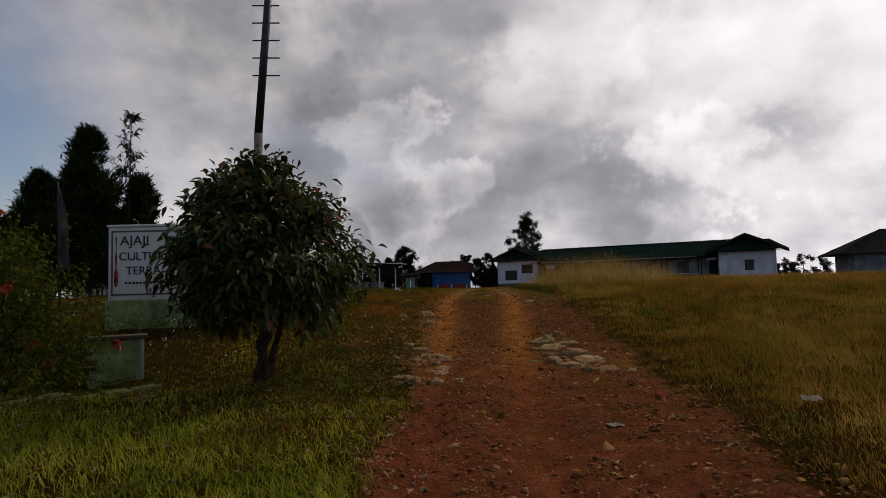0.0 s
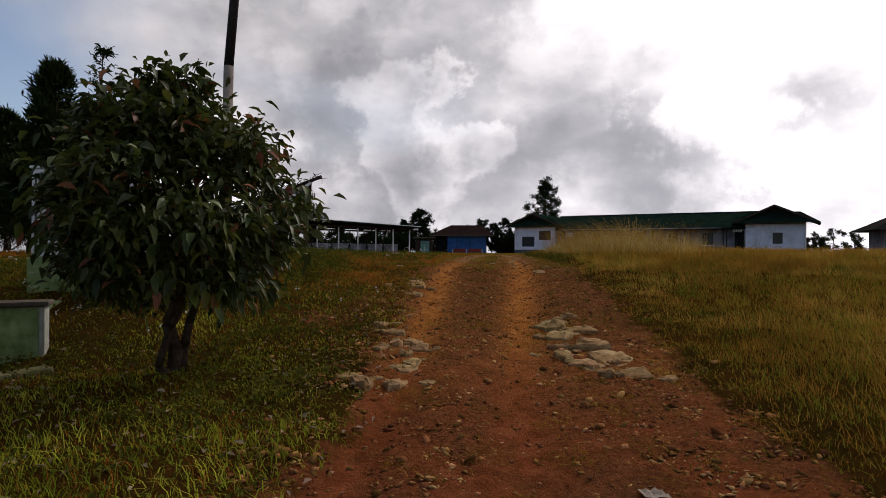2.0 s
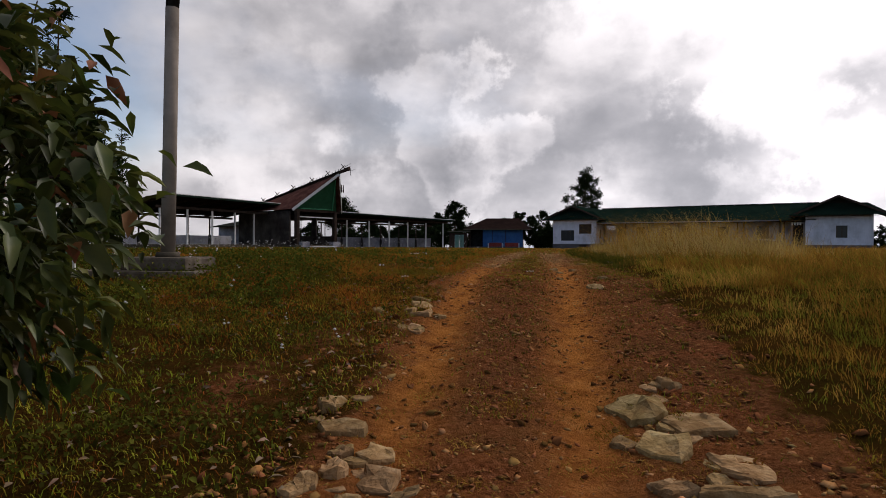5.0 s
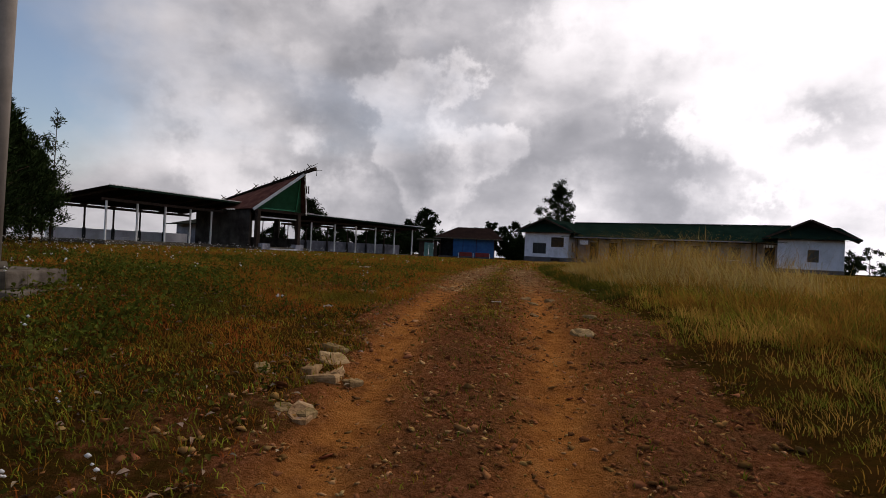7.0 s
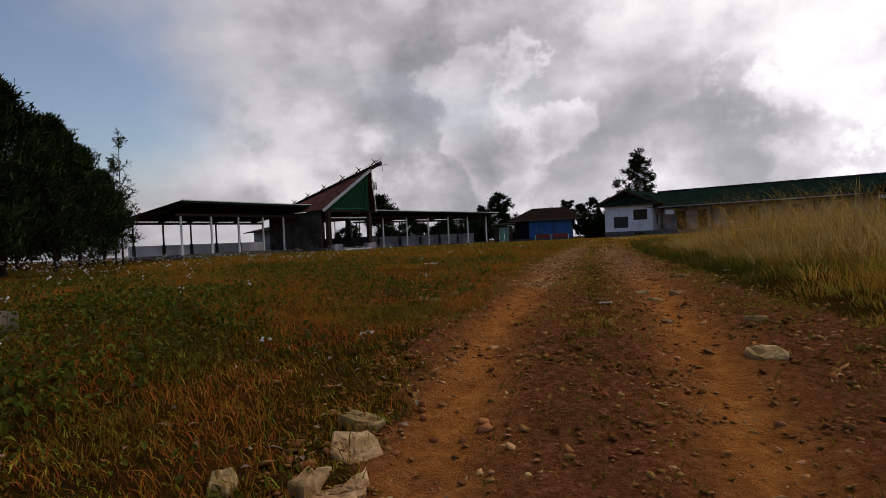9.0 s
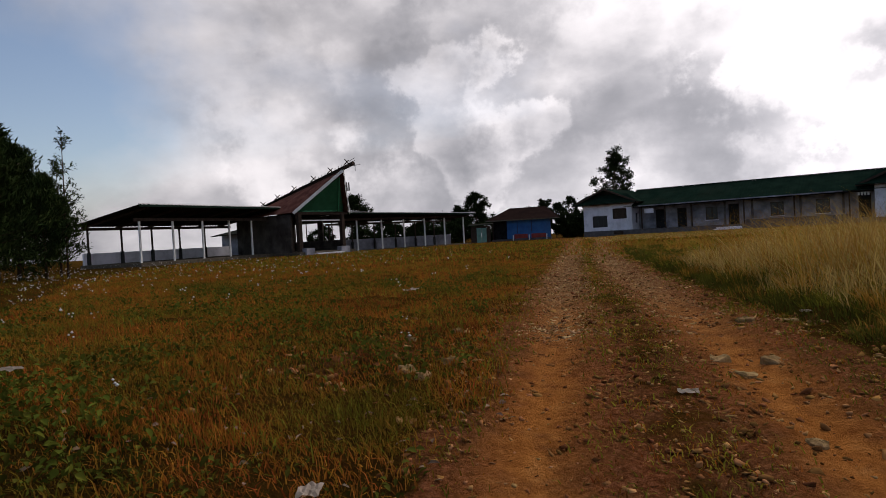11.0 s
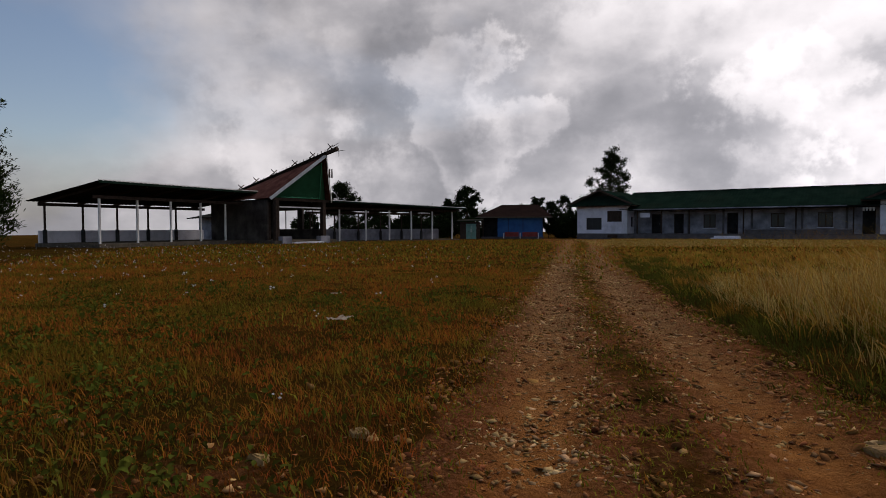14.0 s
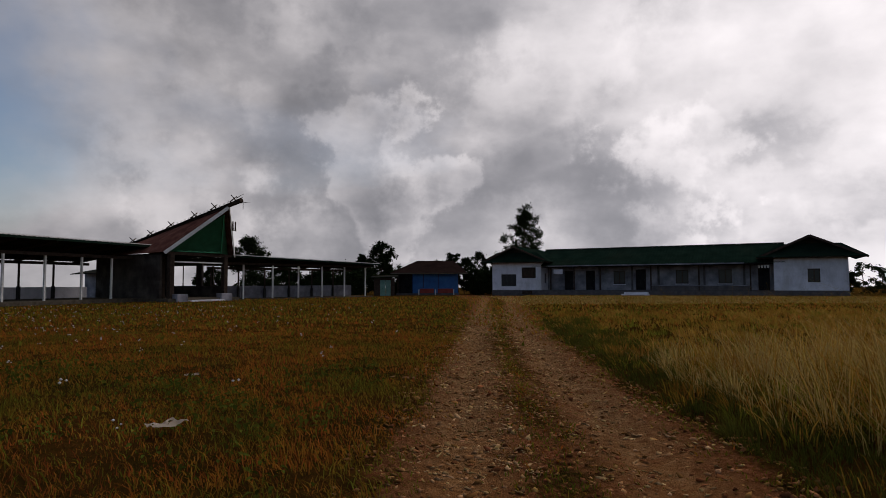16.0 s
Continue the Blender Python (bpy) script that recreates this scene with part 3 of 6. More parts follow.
def placed(ox, oy, dx, dy, oz=Z0):
    """A frame whose x runs along (dx, dy) and whose front looks to -y."""
    k = math.hypot(dx, dy)
    return pose(ox, oy, oz, 0, 0, math.degrees(math.atan2(dy / k, dx / k)))


def gallery(name, m, posts, back, depth, top, front_z, back_z, x0, x1, label, sag=0.0, floor_z=0.32, low_wall=None):
    g = thing(name, label, "open shelter", m)
    f = part("floor", box(x0, x1, -0.5, depth + 0.4, -0.6, floor_z, 0.03), M_concrete, g, "pale concrete floor slab")
    for s in posts:
        p = part("post", beam((s, 0, floor_z), (s, 0, top), 0.11, 0.11), M_white_paint, g)
        part("rafter", beam((s, -0.95, front_z - 0.16 - sag * (s - x0) / (x1 - x0)), (s, depth + 0.6, back_z - 0.12), 0.08, 0.14), M_dark_wood, g)
    for s in back:
        p = part("post", beam((s, depth, floor_z), (s, depth, back_z - 0.1), 0.1, 0.1), M_dark_wood, g)
        part("painted_base", box(s - 0.09, s + 0.09, depth - 0.09, depth + 0.09, floor_z, floor_z + 0.85), M_black_paint, p)
    part("roof", corrugated((x0 - 0.4, -1.1, front_z), (x1 + 0.3, -1.1, front_z - sag), (x1 + 0.3, depth + 0.8, back_z), (x0 - 0.4, depth + 0.8, back_z), 0.3, 0.03), M_dark_roof, g)
    part("fascia", beam((x0 - 0.4, -1.13, front_z - 0.07), (x1 + 0.3, -1.13, front_z - sag - 0.07), 0.03, 0.14), M_green_roof, g)
    part("edge_strip", beam((x0 - 0.4, -1.13, front_z + 0.045), (x1 + 0.3, -1.13, front_z - sag + 0.045), 0.05, 0.05), M_white_paint, g)
    part("front_beam", beam((x0, 0, top + 0.1), (x1, 0, top + 0.1), 0.1, 0.2), M_dark_wood, g)
    part("back_beam", beam((x0, depth, back_z - 0.2), (x1, depth, back_z - 0.2), 0.1, 0.2), M_dark_wood, g)
    part("parapet", box(x0 + 0.1, x1, depth + 0.12, depth + 0.27, floor_z, 1.12, 0.02), low_wall or M_white_wall, g, "low plastered back wall")
    return g


gallery("roofed_gallery", placed(-26.5, 47.5, 4.0, 12.5), [0.2, 2.8, 5.38, 7.95, 10.3, 12.45], [0.2, 2.75, 5.3, 7.85, 10.4], 5.3, 3.05, 4.05, 3.0, -0.2, 13.3, "long open gallery with white posts and a dark sheet roof")
gallery("roofed_walkway", placed(-19.0, 65.0, 10.5, 13.0), [2.4, 5.3, 8.07, 10.8, 13.6, 16.4], [1.0, 3.6, 6.3, 9.0, 11.7, 14.4], 2.6, 2.88, 3.6, 2.85, 0.6, 17.0, "long covered walkway with thin white posts beside the hall", 0.35, 0.05, M_grey_wall)


def hall():
    m = placed(-18.47, 60.2, 0.444, 0.896)
    h = thing("gabled_hall", "traditional hall with upswept rusty ridge roof and green gable", "hall", m)
    part("platform", box(-3.2, 3.2, -0.6, 8.0, -0.6, 0.3, 0.03), M_concrete, h)
    for k in range(2):
        part("step", box(-1.6, 1.4, -1.0 - 0.35 * k, -0.6 - 0.35 * k, -0.6, 0.18 - 0.16 * k, 0.02), M_white_wall, h)
    tip, low = Vector((0, -2.7, 6.75)), Vector((0, 7.6, 4.3))
    for s, lab in ((-1, "rust-red ribbed roof slope"), (1, "")):
        part("roof_slope", corrugated((s * 3.15, -0.05, 3.5), (s * 3.15, 7.6, 3.3), low, tip, 0.22, 0.035), M_rust_roof, h, lab)
        part("bargeboard", beam((s * 3.2, -0.12, 3.42), tip + Vector((0, -0.06, 0)), 0.06, 0.24), M_white_paint, h, "pale painted bargeboard")
    part("ridge_pole", beam((0, 8.0, 4.32), (0, -3.9, 7.16), 0.13, None, 8, 0.17), M_dark_wood, h)
    part("ridge_cap", beam((0.0, 7.6, 4.40), (0.0, -2.9, 6.93), 0.5, 0.06), M_dark_roof, h)
    for k, f in enumerate((0.02, 0.2, 0.4, 0.62, 0.8, 0.97)):
        c = Vector((0, 7.6, 4.45)).lerp(Vector((0, -3.5, 7.2)), f)
        bm = bmesh.new()
        for s in (-1, 1):
            add_beam(bm, c + Vector((-0.3 * s, 0.06 * s, -0.05)), c + Vector((0.38 * s, 0.12 * s, 0.42)), 0.045, None, 6, 0.03)
        part("crossed_finial", bm, M_dark_wood, h)
    for k in range(26):
        c = Vector((0, 7.2, 4.55)).lerp(Vector((0, -2.6, 7.02)), k / 25)
        part("ridge_peg", beam(c, c + Vector((0, -0.03, 0.16)), 0.03, None, 5, 0.02), M_dark_wood, h)
    for dx, dz, ln in ((-0.15, 0.1, 0.9), (0.18, -0.05, 0.75), (0.0, 0.3, 0.6)):
        part("tip_stick", beam((dx, -3.4, 7.05 + dz), (dx * 2.6, -3.5 - ln, 7.15 + dz * 1.5), 0.03, None, 5, 0.012), M_dark_wood, h)
    part("tip_cord", beam((0.1, -3.95, 7.1), (0.1, -3.95, 6.55), 0.02, None, 5), M_dark_wood, h)
    for dx in (0.35, 0.6):
        part("hanging_tassel", beam((1.05 + dx, -1.7, 5.9), (1.05 + dx, -1.7, 5.2), 0.045, None, 6, 0.07), M_dark_wood, h)
    tri = bmesh.new()
    pts = [(-2.75, 0.25, 3.55), (1.55, -0.35, 3.55), (0, -2.2, 6.2), (-2.75, 0.33, 3.55), (1.55, -0.27, 3.55), (0, -2.12, 6.2)]
    v = [tri.verts.new(p) for p in pts]
    for f in ((0, 1, 2), (5, 4, 3), (0, 3, 4, 1), (1, 4, 5, 2), (2, 5, 3, 0)):
        tri.faces.new([v[i] for i in f])
    part("gable_panel", tri, M_green_board, h, "green painted gable boarding")
    tri = bmesh.new()
    pts = [(1.55, -0.35, 3.55), (2.9, 0.3, 3.55), (0.05, -2.2, 6.2), (1.55, -0.27, 3.55), (2.9, 0.38, 3.55), (0.05, -2.12, 6.2)]
    v = [tri.verts.new(p) for p in pts]
    for f in ((0, 1, 2), (5, 4, 3), (0, 3, 4, 1), (1, 4, 5, 2), (2, 5, 3, 0)):
        tri.faces.new([v[i] for i in f])
    part("gable_panel", tri, M_green_board, h)
    part("gable_edge", beam((1.55, -0.4, 3.55), (0, -2.26, 6.2), 0.07, 0.07), M_green_trim, h)
    part("tie_beam", beam((-2.9, -0.05, 3.42), (2.9, -0.05, 3.42), 0.16, 0.2), M_dark_wood, h)
    for z in (3.6, 3.95):
        part("lattice_rail", beam((-2.0, 0.08, z), (1.4, -0.4, z), 0.05, 0.05), M_green_trim, h)
    for k in range(11):
        xa = -2.0 + 3.4 * k / 11
        za, zb = (3.6, 3.95) if k % 2 else (3.95, 3.6)
        part("lattice_strut", beam((xa, 0.06 - 0.48 * k / 11, za), (xa + 3.4 / 11, 0.06 - 0.48 * (k + 1) / 11, zb), 0.035, 0.035), M_green_trim, h)
    for x in (-2.65, 2.2):
        part("porch_post", beam((x, -0.1, 0.3), (x, -0.1, 3.35), 0.34, 0.34), M_dark_wood, h)
    part("porch_rail", beam((-2.6, -0.02, 2.85), (2.2, -0.02, 2.85), 0.07, 0.1), M_white_paint, h)
    part("side_wall", wall_with_holes(0.6, 7.4, 0.3, 3.35, [], -0.09, 0.09), M_brown_wall, h, "smoke-brown plastered side wall", m=pose(-2.85, 0, 0, 0, 0, 90))
    part("side_wall", wall_with_holes(0.6, 7.4, 0.3, 3.35, [(0.6, 2.9, 1.15, 2.9), (3.5, 6.6, 1.15, 2.75)], -0.09, 0.09), M_brown_wall, h, "side wall with wide open window holes", m=pose(2.85, 0, 0, 0, 0, 90))
    for y in (1.75, 5.05):
        part("window_bar", box(2.82, 2.88, y - 0.03, y + 0.03, 1.15, 2.75), M_dark_wood, h)
    # back wall coloured near-black for the hall's inner shade
    part("back_wall", wall_with_holes(-2.75, 2.75, 0.3, 3.35, [(-0.6, 0.6, 0.3, 2.4), (1.2, 2.4, 1.15, 2.5), (-2.4, -1.2, 1.3, 2.4)], 7.3, 7.48), M_inside_shade, h)
    part("inner_partition", box(-1.2, -0.95, 2.5, 7.3, 0.3, 3.3), M_dark_wood, h)
    for x, w in ((1.35, 1.0), (-2.6, 0.9)):
        part("planter_wall", box(x, x + w, -0.75, -0.2, -0.3, 0.6, 0.03), M_grey_wall, h, "low grey planter wall")
    # ceiling in the same shade colour
    part("ceiling", box(-2.9, 2.9, 0.0, 7.4, 3.36, 3.42), M_inside_shade, h)
    part("window_bar", box(1.2, 2.4, 7.35, 7.42, 1.78, 1.83), M_dark_wood, h)
    part("window_bar", box(1.78, 1.83, 7.35, 7.42, 1.15, 2.5), M_dark_wood, h)


hall()


def window_unit(parent, x0, x1, z0, z1, y, panes=2, frame_mat=None, closed=True):
    """A window with frame, mullions and dark panes, looking to -y."""
    w = part("window", wall_with_holes(x0, x1, z0, z1, [(x0 + 0.07 + k * (x1 - x0) / panes, x0 + (k + 1) * (x1 - x0) / panes - 0.07 * (k == panes - 1) - 0.03 * (k < panes - 1), z0 + 0.07, z1 - 0.07) for k in range(panes)], y - 0.04, y + 0.05), frame_mat or M_dark_wood, parent)
    part("sill", box(x0 - 0.08, x1 + 0.08, y - 0.12, y + 0.02, z0 - 0.07, z0 - 0.005, 0.01), M_white_wall, w)
    for k in range(panes):
        a = x0 + 0.04 + k * (x1 - x0) / panes
        part("pane", box(a, a + (x1 - x0) / panes - 0.05, y + 0.01, y + 0.022, z0 + 0.04, z1 - 0.04), M_glass, w)
    return w


def door_unit(parent, x0, x1, z0, z1, y, mat):
    d = part("door", box(x0 + 0.06, x1 - 0.06, y + 0.02, y + 0.07, z0, z1 - 0.06, 0.008), mat, parent)
    part("handle", box(x1 - 0.2, x1 - 0.16, y - 0.03, y + 0.02, z0 + 0.95, z0 + 1.1), M_steel_dark, d)
    bm = bmesh.new()
    add_box(bm, x0, x0 + 0.06, y - 0.03, y + 0.09, z0, z1)
    add_box(bm, x1 - 0.06, x1, y - 0.03, y + 0.09, z0, z1)
    add_box(bm, x0 + 0.06, x1 - 0.06, y - 0.03, y + 0.09, z1 - 0.06, z1)
    part("door_frame", bm, M_dark_wood, parent)


def gable_wing(house, x0, x1, depth, floor, eave, apex, holes, over=0.95, front_over=0.8, tag=""):
    """A cross wing with a gable to the front; adds walls, gable wall and roof slopes."""
    mid = (x0 + x1) / 2
    part("wing_front_wall", wall_with_holes(x0, x1, floor, eave, holes, 0.0, 0.18), M_white_wall, house, tag)
    for x, hole in ((x0, []), (x1 - 0.18, [(1.2, 2.2, floor + 0.75, floor + 1.85)])):
        part("wing_side_wall", wall_with_holes(0.18, depth, floor, eave, hole, -0.18, 0.0), M_white_wall, house, m=pose(x, 0, 0, 0, 0, 90))
    bm = bmesh.new()
    v = [bm.verts.new(p) for p in ((x0 - 0.1, 0.02, eave), (x1 + 0.1, 0.02, eave), (mid, 0.02, apex - 0.12), (x0 - 0.1, 0.16, eave), (x1 + 0.1, 0.16, eave), (mid, 0.16, apex - 0.12))]
    for f in ((0, 1, 2), (5, 4, 3), (0, 3, 4, 1), (1, 4, 5, 2), (2, 5, 3, 0)):
        bm.faces.new([v[i] for i in f])
    part("gable_wall", bm, M_dark_roof, house, "dark boarded gable")
    drop = (apex - eave) / (mid - x0) * over
    for xe, s in ((x0 - over, -1), (x1 + over, 1)):
        part("wing_roof", corrugated((xe, -front_over, eave - drop + 0.05), (xe, depth + 1.5, eave - drop + 0.05), (mid, depth + 1.5, apex), (mid, -front_over, apex), 0.3, 0.03), M_green_roof, house)
        part("barge", beam((xe, -front_over - 0.03, eave - drop - 0.02), (mid, -front_over - 0.03, apex - 0.06), 0.05, 0.2), M_dark_wood, house)
    part("skirt_roof", slab([(x0 - over, -front_over - 0.12, eave - drop + 0.1), (x1 + over, -front_over - 0.12, eave - drop + 0.1), (x1 - 0.5, 0.0, eave + 0.62), (x0 + 0.5, 0.0, eave + 0.62)], 0.05), M_green_roof, house)
    part("soffit", slab([(x0 - over, -front_over, eave - drop), (x1 + over, -front_over, eave - drop), (x1 + over, 0, eave - drop), (x0 - over, 0, eave - drop)], 0.03), M_dark_wood, house)
    part("wing_plinth", box(x0 - 0.05, x1 + 0.05, -0.05, depth, -0.6, floor - 0.003, 0.02), M_plinth, house)


def long_house():
    h = thing("long_house", "long single-storey white building with green sheet roof and verandah", "building", placed(6.8, 84.6, 0.88, -0.475))
    fl = 0.52
    gable_wing(h, -2.24, 3.57, 7.0, fl, 4.05, 5.35, [(-1.15, 0.65, fl + 0.42, fl + 1.75), (1.3, 2.95, fl + 1.3, fl + 2.5)], 1.1)
    window_unit(h, -1.15, 0.65, fl + 0.42, fl + 1.75, 0.1, 3, M_steel_dark)
    part("notice_board", box(1.3, 2.95, 0.04, 0.12, fl + 1.3, fl + 2.5, 0.01), M_dark_wood, h, "dark framed board in the wall")
    part("bench", box(1.6, 2.6, -0.7, -0.3, fl - 0.45, fl - 0.1, 0.02), M_dark_wood, h)
    gable_wing(h, 26.05, 31.85, 7.0, fl, 4.15, 5.5, [(28.73, 29.7, fl + 0.75, fl + 1.98)], 1.4, 0.8, "white end wing wall with a single window")
    window_unit(h, 28.73, 29.7, fl + 0.75, fl + 1.98, 0.1, 2, M_dark_wood)
    # main range behind a verandah
    wy = 2.3
    holes = [(5.5, 6.5, fl, fl + 2.1), (7.9, 8.9, fl, fl + 2.1), (10.9, 12.1, fl + 0.6, fl + 2.0), (13.2, 14.25, fl, fl + 2.15), (17.2, 18.4, fl + 0.65, fl + 2.05), (21.2, 22.4, fl + 0.65, fl + 2.05), (24.7, 25.7, fl, fl + 2.3)]
    # the overhang's shade is part of this wall's grey
    part("main_wall", wall_with_holes(3.57, 26.05, fl, 3.5, holes, wy, wy + 0.18), M_grey_wall, h, "stained verandah wall, greyed for the roof's shade")
    for a, b, c, d in holes:
        if c == fl:
            # door leaves coloured near-black, as shaded doorways
            door_unit(h, a, b, c, d, wy + 0.05, M_inside_shade)
        else:
            window_unit(h, a, b, c, d, wy + 0.08, 2)
    for a, b in ((9.3, 9.38), (12.75, 12.83), (15.4, 15.5), (19.8, 19.88), (23.4, 23.48)):
        part("pilaster", box(a, b + 0.12, wy - 0.05, wy - 0.003, fl, 3.4), M_plinth, h)
    part("back_wall", box(-2.0, 31.7, 9.0, 9.2, -0.4, 3.5), M_grey_wall, h)
    part("verandah_floor", box(3.64, 26.0, 0.0, wy - 0.003, -0.6, fl - 0.01, 0.02), M_plinth, h, "dark verandah plinth")
    part("parapet", box(15.2, 24.0, 0.15, 0.4, fl, fl + 0.42, 0.02), M_plinth, h, "low dark verandah wall")
    part("parapet_cap", box(15.15, 24.05, 0.1, 0.45, fl + 0.423, fl + 0.49, 0.01), M_grey_wall, h)
    part("entrance_step", box(12.6, 14.9, -0.75, -0.003, -0.6, fl - 0.2, 0.02), M_white_wall, h)
    part("entrance_step", box(12.4, 15.1, -1.2, -0.753, -0.6, fl - 0.38, 0.02), M_white_wall, h)
    part("main_roof", corrugated((2.6, -0.1, 3.12), (27.0, -0.1, 3.12), (27.0, 4.6, 5.12), (2.6, 4.6, 5.12), 0.3, 0.03), M_green_roof, h, "dark green ribbed roof")
    part("main_roof", corrugated((2.6, 9.6, 3.0), (27.0, 9.6, 3.0), (27.0, 4.6, 5.12), (2.6, 4.6, 5.12), 0.3, 0.03), M_green_roof, h)
    part("ridge_cap", beam((2.6, 4.6, 5.17), (27.0, 4.6, 5.17), 0.4, 0.06), M_green_roof, h)
    part("gutter", beam((4.3, -0.16, 3.1), (23.6, -0.16, 3.1), 0.1, 0.12), M_grey_wall, h, "weathered pale gutter")
    # verandah ceiling: shade under the roof is in its colour
    part("ceiling", box(3.6, 26.0, 0.0, 9.0, 3.0, 3.05), M_inside_shade, h)
    for s in (4.6, 7.2, 10.0, 15.1, 19.6, 24.1):
        part("verandah_post", beam((s, 0.2, fl - 0.02), (s, 0.2, 3.05), 0.12, 0.12), M_dark_wood, h)
    part("wall_sign", box(5.0, 6.0, 0.0, 0.05, 2.25, 2.75), M_white_wall, h, "small pale hanging board")
    for k in range(4):
        part("louvre", box(24.75 + 0.25 * k, 24.9 + 0.25 * k, 0.3, 0.34, 2.6, 2.9), M_white_paint, h)


long_house()


def blue_house():
    h = thing("blue_shed", "low shed with blue sheet walls and brown hipped roof", "shed", placed(-4.2, 90.0, 1.0, -0.05, 0.8))
    part("front_wall", box(-0.3, 5.2, 0.0, 0.12, 0.3, 3.0), M_blue_board, h, "bright blue sheet wall")
    part("side_wall", box(5.03, 5.15, 0.12, 5.0, 0.0, 3.0), M_dark_wood, h)
    part("side_wall", box(-2.2, -2.08, 0.12, 5.0, 0.0, 2.9), M_dark_wood, h)
    # near-black colour gives the porch its shade
    part("porch_wall", box(-2.2, -0.303, 0.6, 0.72, 0.0, 2.9), M_inside_shade, h)
    part("back_wall", box(-2.0, 5.0, 4.85, 4.97, 0.0, 3.0), M_dark_wood, h)
    part("base", box(-2.3, 5.25, -0.1, 5.0, -0.8, 0.296), M_plinth, h)
    for a, b in ((0.6, 2.3), (2.75, 4.6)):
        part("lower_panel", box(a, b, -0.06, -0.004, 0.31, 0.85), M_red_board, h, "dull red lower panel")
    for s in (0.5, 2.5, 4.7):
        part("stake", box(s - 0.05, s + 0.05, -0.5, -0.4, -0.6, 0.75), M_white_paint, h)
    for a in (1.0, 2.8):
        part("joint_strip", box(a, a + 0.05, -0.03, -0.003, 0.9, 2.95), M_dark_wood, h)
    e, r = 2.75, 4.3
    part("roof_slope", slab([(-2.9, -0.9, e), (6.4, -0.9, e), (4.6, 2.4, r), (0.0, 2.4, r)], 0.05), M_brown_roof, h)
    part("roof_slope", slab([(6.4, 5.6, e), (-2.9, 5.6, e), (0.0, 2.4, r), (4.6, 2.4, r)], 0.05), M_brown_roof, h)
    part("roof_slope", slab([(-2.9, 5.6, e), (-2.9, -0.9, e), (0.0, 2.4, r)], 0.05), M_brown_roof, h)
    part("roof_slope", slab([(6.4, -0.9, e), (6.4, 5.6, e), (4.6, 2.4, r)], 0.05), M_brown_roof, h)
    part("eave_board", beam((-2.9, -0.93, e - 0.08), (6.4, -0.93, e - 0.08), 0.04, 0.14), M_concrete, h)
    a = thing("kiosk", "small kiosk with pale green doors beside the blue shed", "shed", placed(-8.6, 86.5, 1.0, 0.1, 0.8))
    part("body", wall_with_holes(-0.2, 2.2, -0.3, 2.1, [(0.5, 1.75, 0.05, 1.9)], 0.0, 0.1), M_dark_wood, a)
    part("side", box(2.1, 2.2, 0.1, 2.0, -0.3, 2.1), M_dark_wood, a)
    part("side", box(-0.2, -0.1, 0.1, 2.0, -0.3, 2.1), M_dark_wood, a)
    for x in (0.52, 1.14):
        d = part("door", box(x, x + 0.58, 0.02, 0.07, 0.06, 1.88, 0.01), M_teal_door, a)
        part("handle", box(x + 0.26, x + 0.3, -0.01, 0.02, 0.9, 1.02), M_steel_dark, d)
    part("roof", slab([(-0.5, -0.5, 2.2), (2.6, -0.5, 2.3), (2.6, 2.3, 2.5), (-0.5, 2.3, 2.4)], 0.05), M_dark_roof, a)


blue_house()


def back_shed():
    h = thing("back_shed", "grey shed with a low lean-to roof behind the gallery", "shed", placed(-32.0, 69.5, 4.0, 12.5, 1.0))
    part("wall", box(4.2, 8.0, 0.0, 0.15, -0.6, 2.6), M_grey_wall, h)
    part("wall", box(4.2, 4.35, 0.15, 5.0, -0.6, 2.6), M_grey_wall, h)
    part("roof", slab([(2.6, -1.0, 2.5), (8.5, -1.0, 3.5), (8.5, 5.0, 3.3), (2.6, 5.0, 2.3)], 0.08), M_dark_roof, h)


back_shed()


def far_house():
    h = thing("far_house", "dark hip-roofed house at the edge of the field", "house", placed(39.5, 65.0, 0.95, -0.3, 1.0))
    part("wall", box(1.0, 12.0, 0.0, 0.2, -0.6, 2.7), M_grey_wall, h)
    part("wall", box(1.0, 1.2, 0.2, 7.0, -0.6, 2.7), M_grey_wall, h)
    part("roof_slope", slab([(-0.6, -1.0, 2.65), (13.5, -1.0, 2.65), (10.0, 3.5, 5.3), (4.5, 3.5, 5.3)], 0.08), M_dark_roof, h)
    part("roof_slope", slab([(-0.6, 8.0, 2.65), (-0.6, -1.0, 2.65), (4.5, 3.5, 5.3)], 0.08), M_dark_roof, h)
    part("roof_slope", slab([(13.5, 8.0, 2.65), (-0.6, 8.0, 2.65), (4.5, 3.5, 5.3), (10.0, 3.5, 5.3)], 0.08), M_dark_roof, h)


far_house()

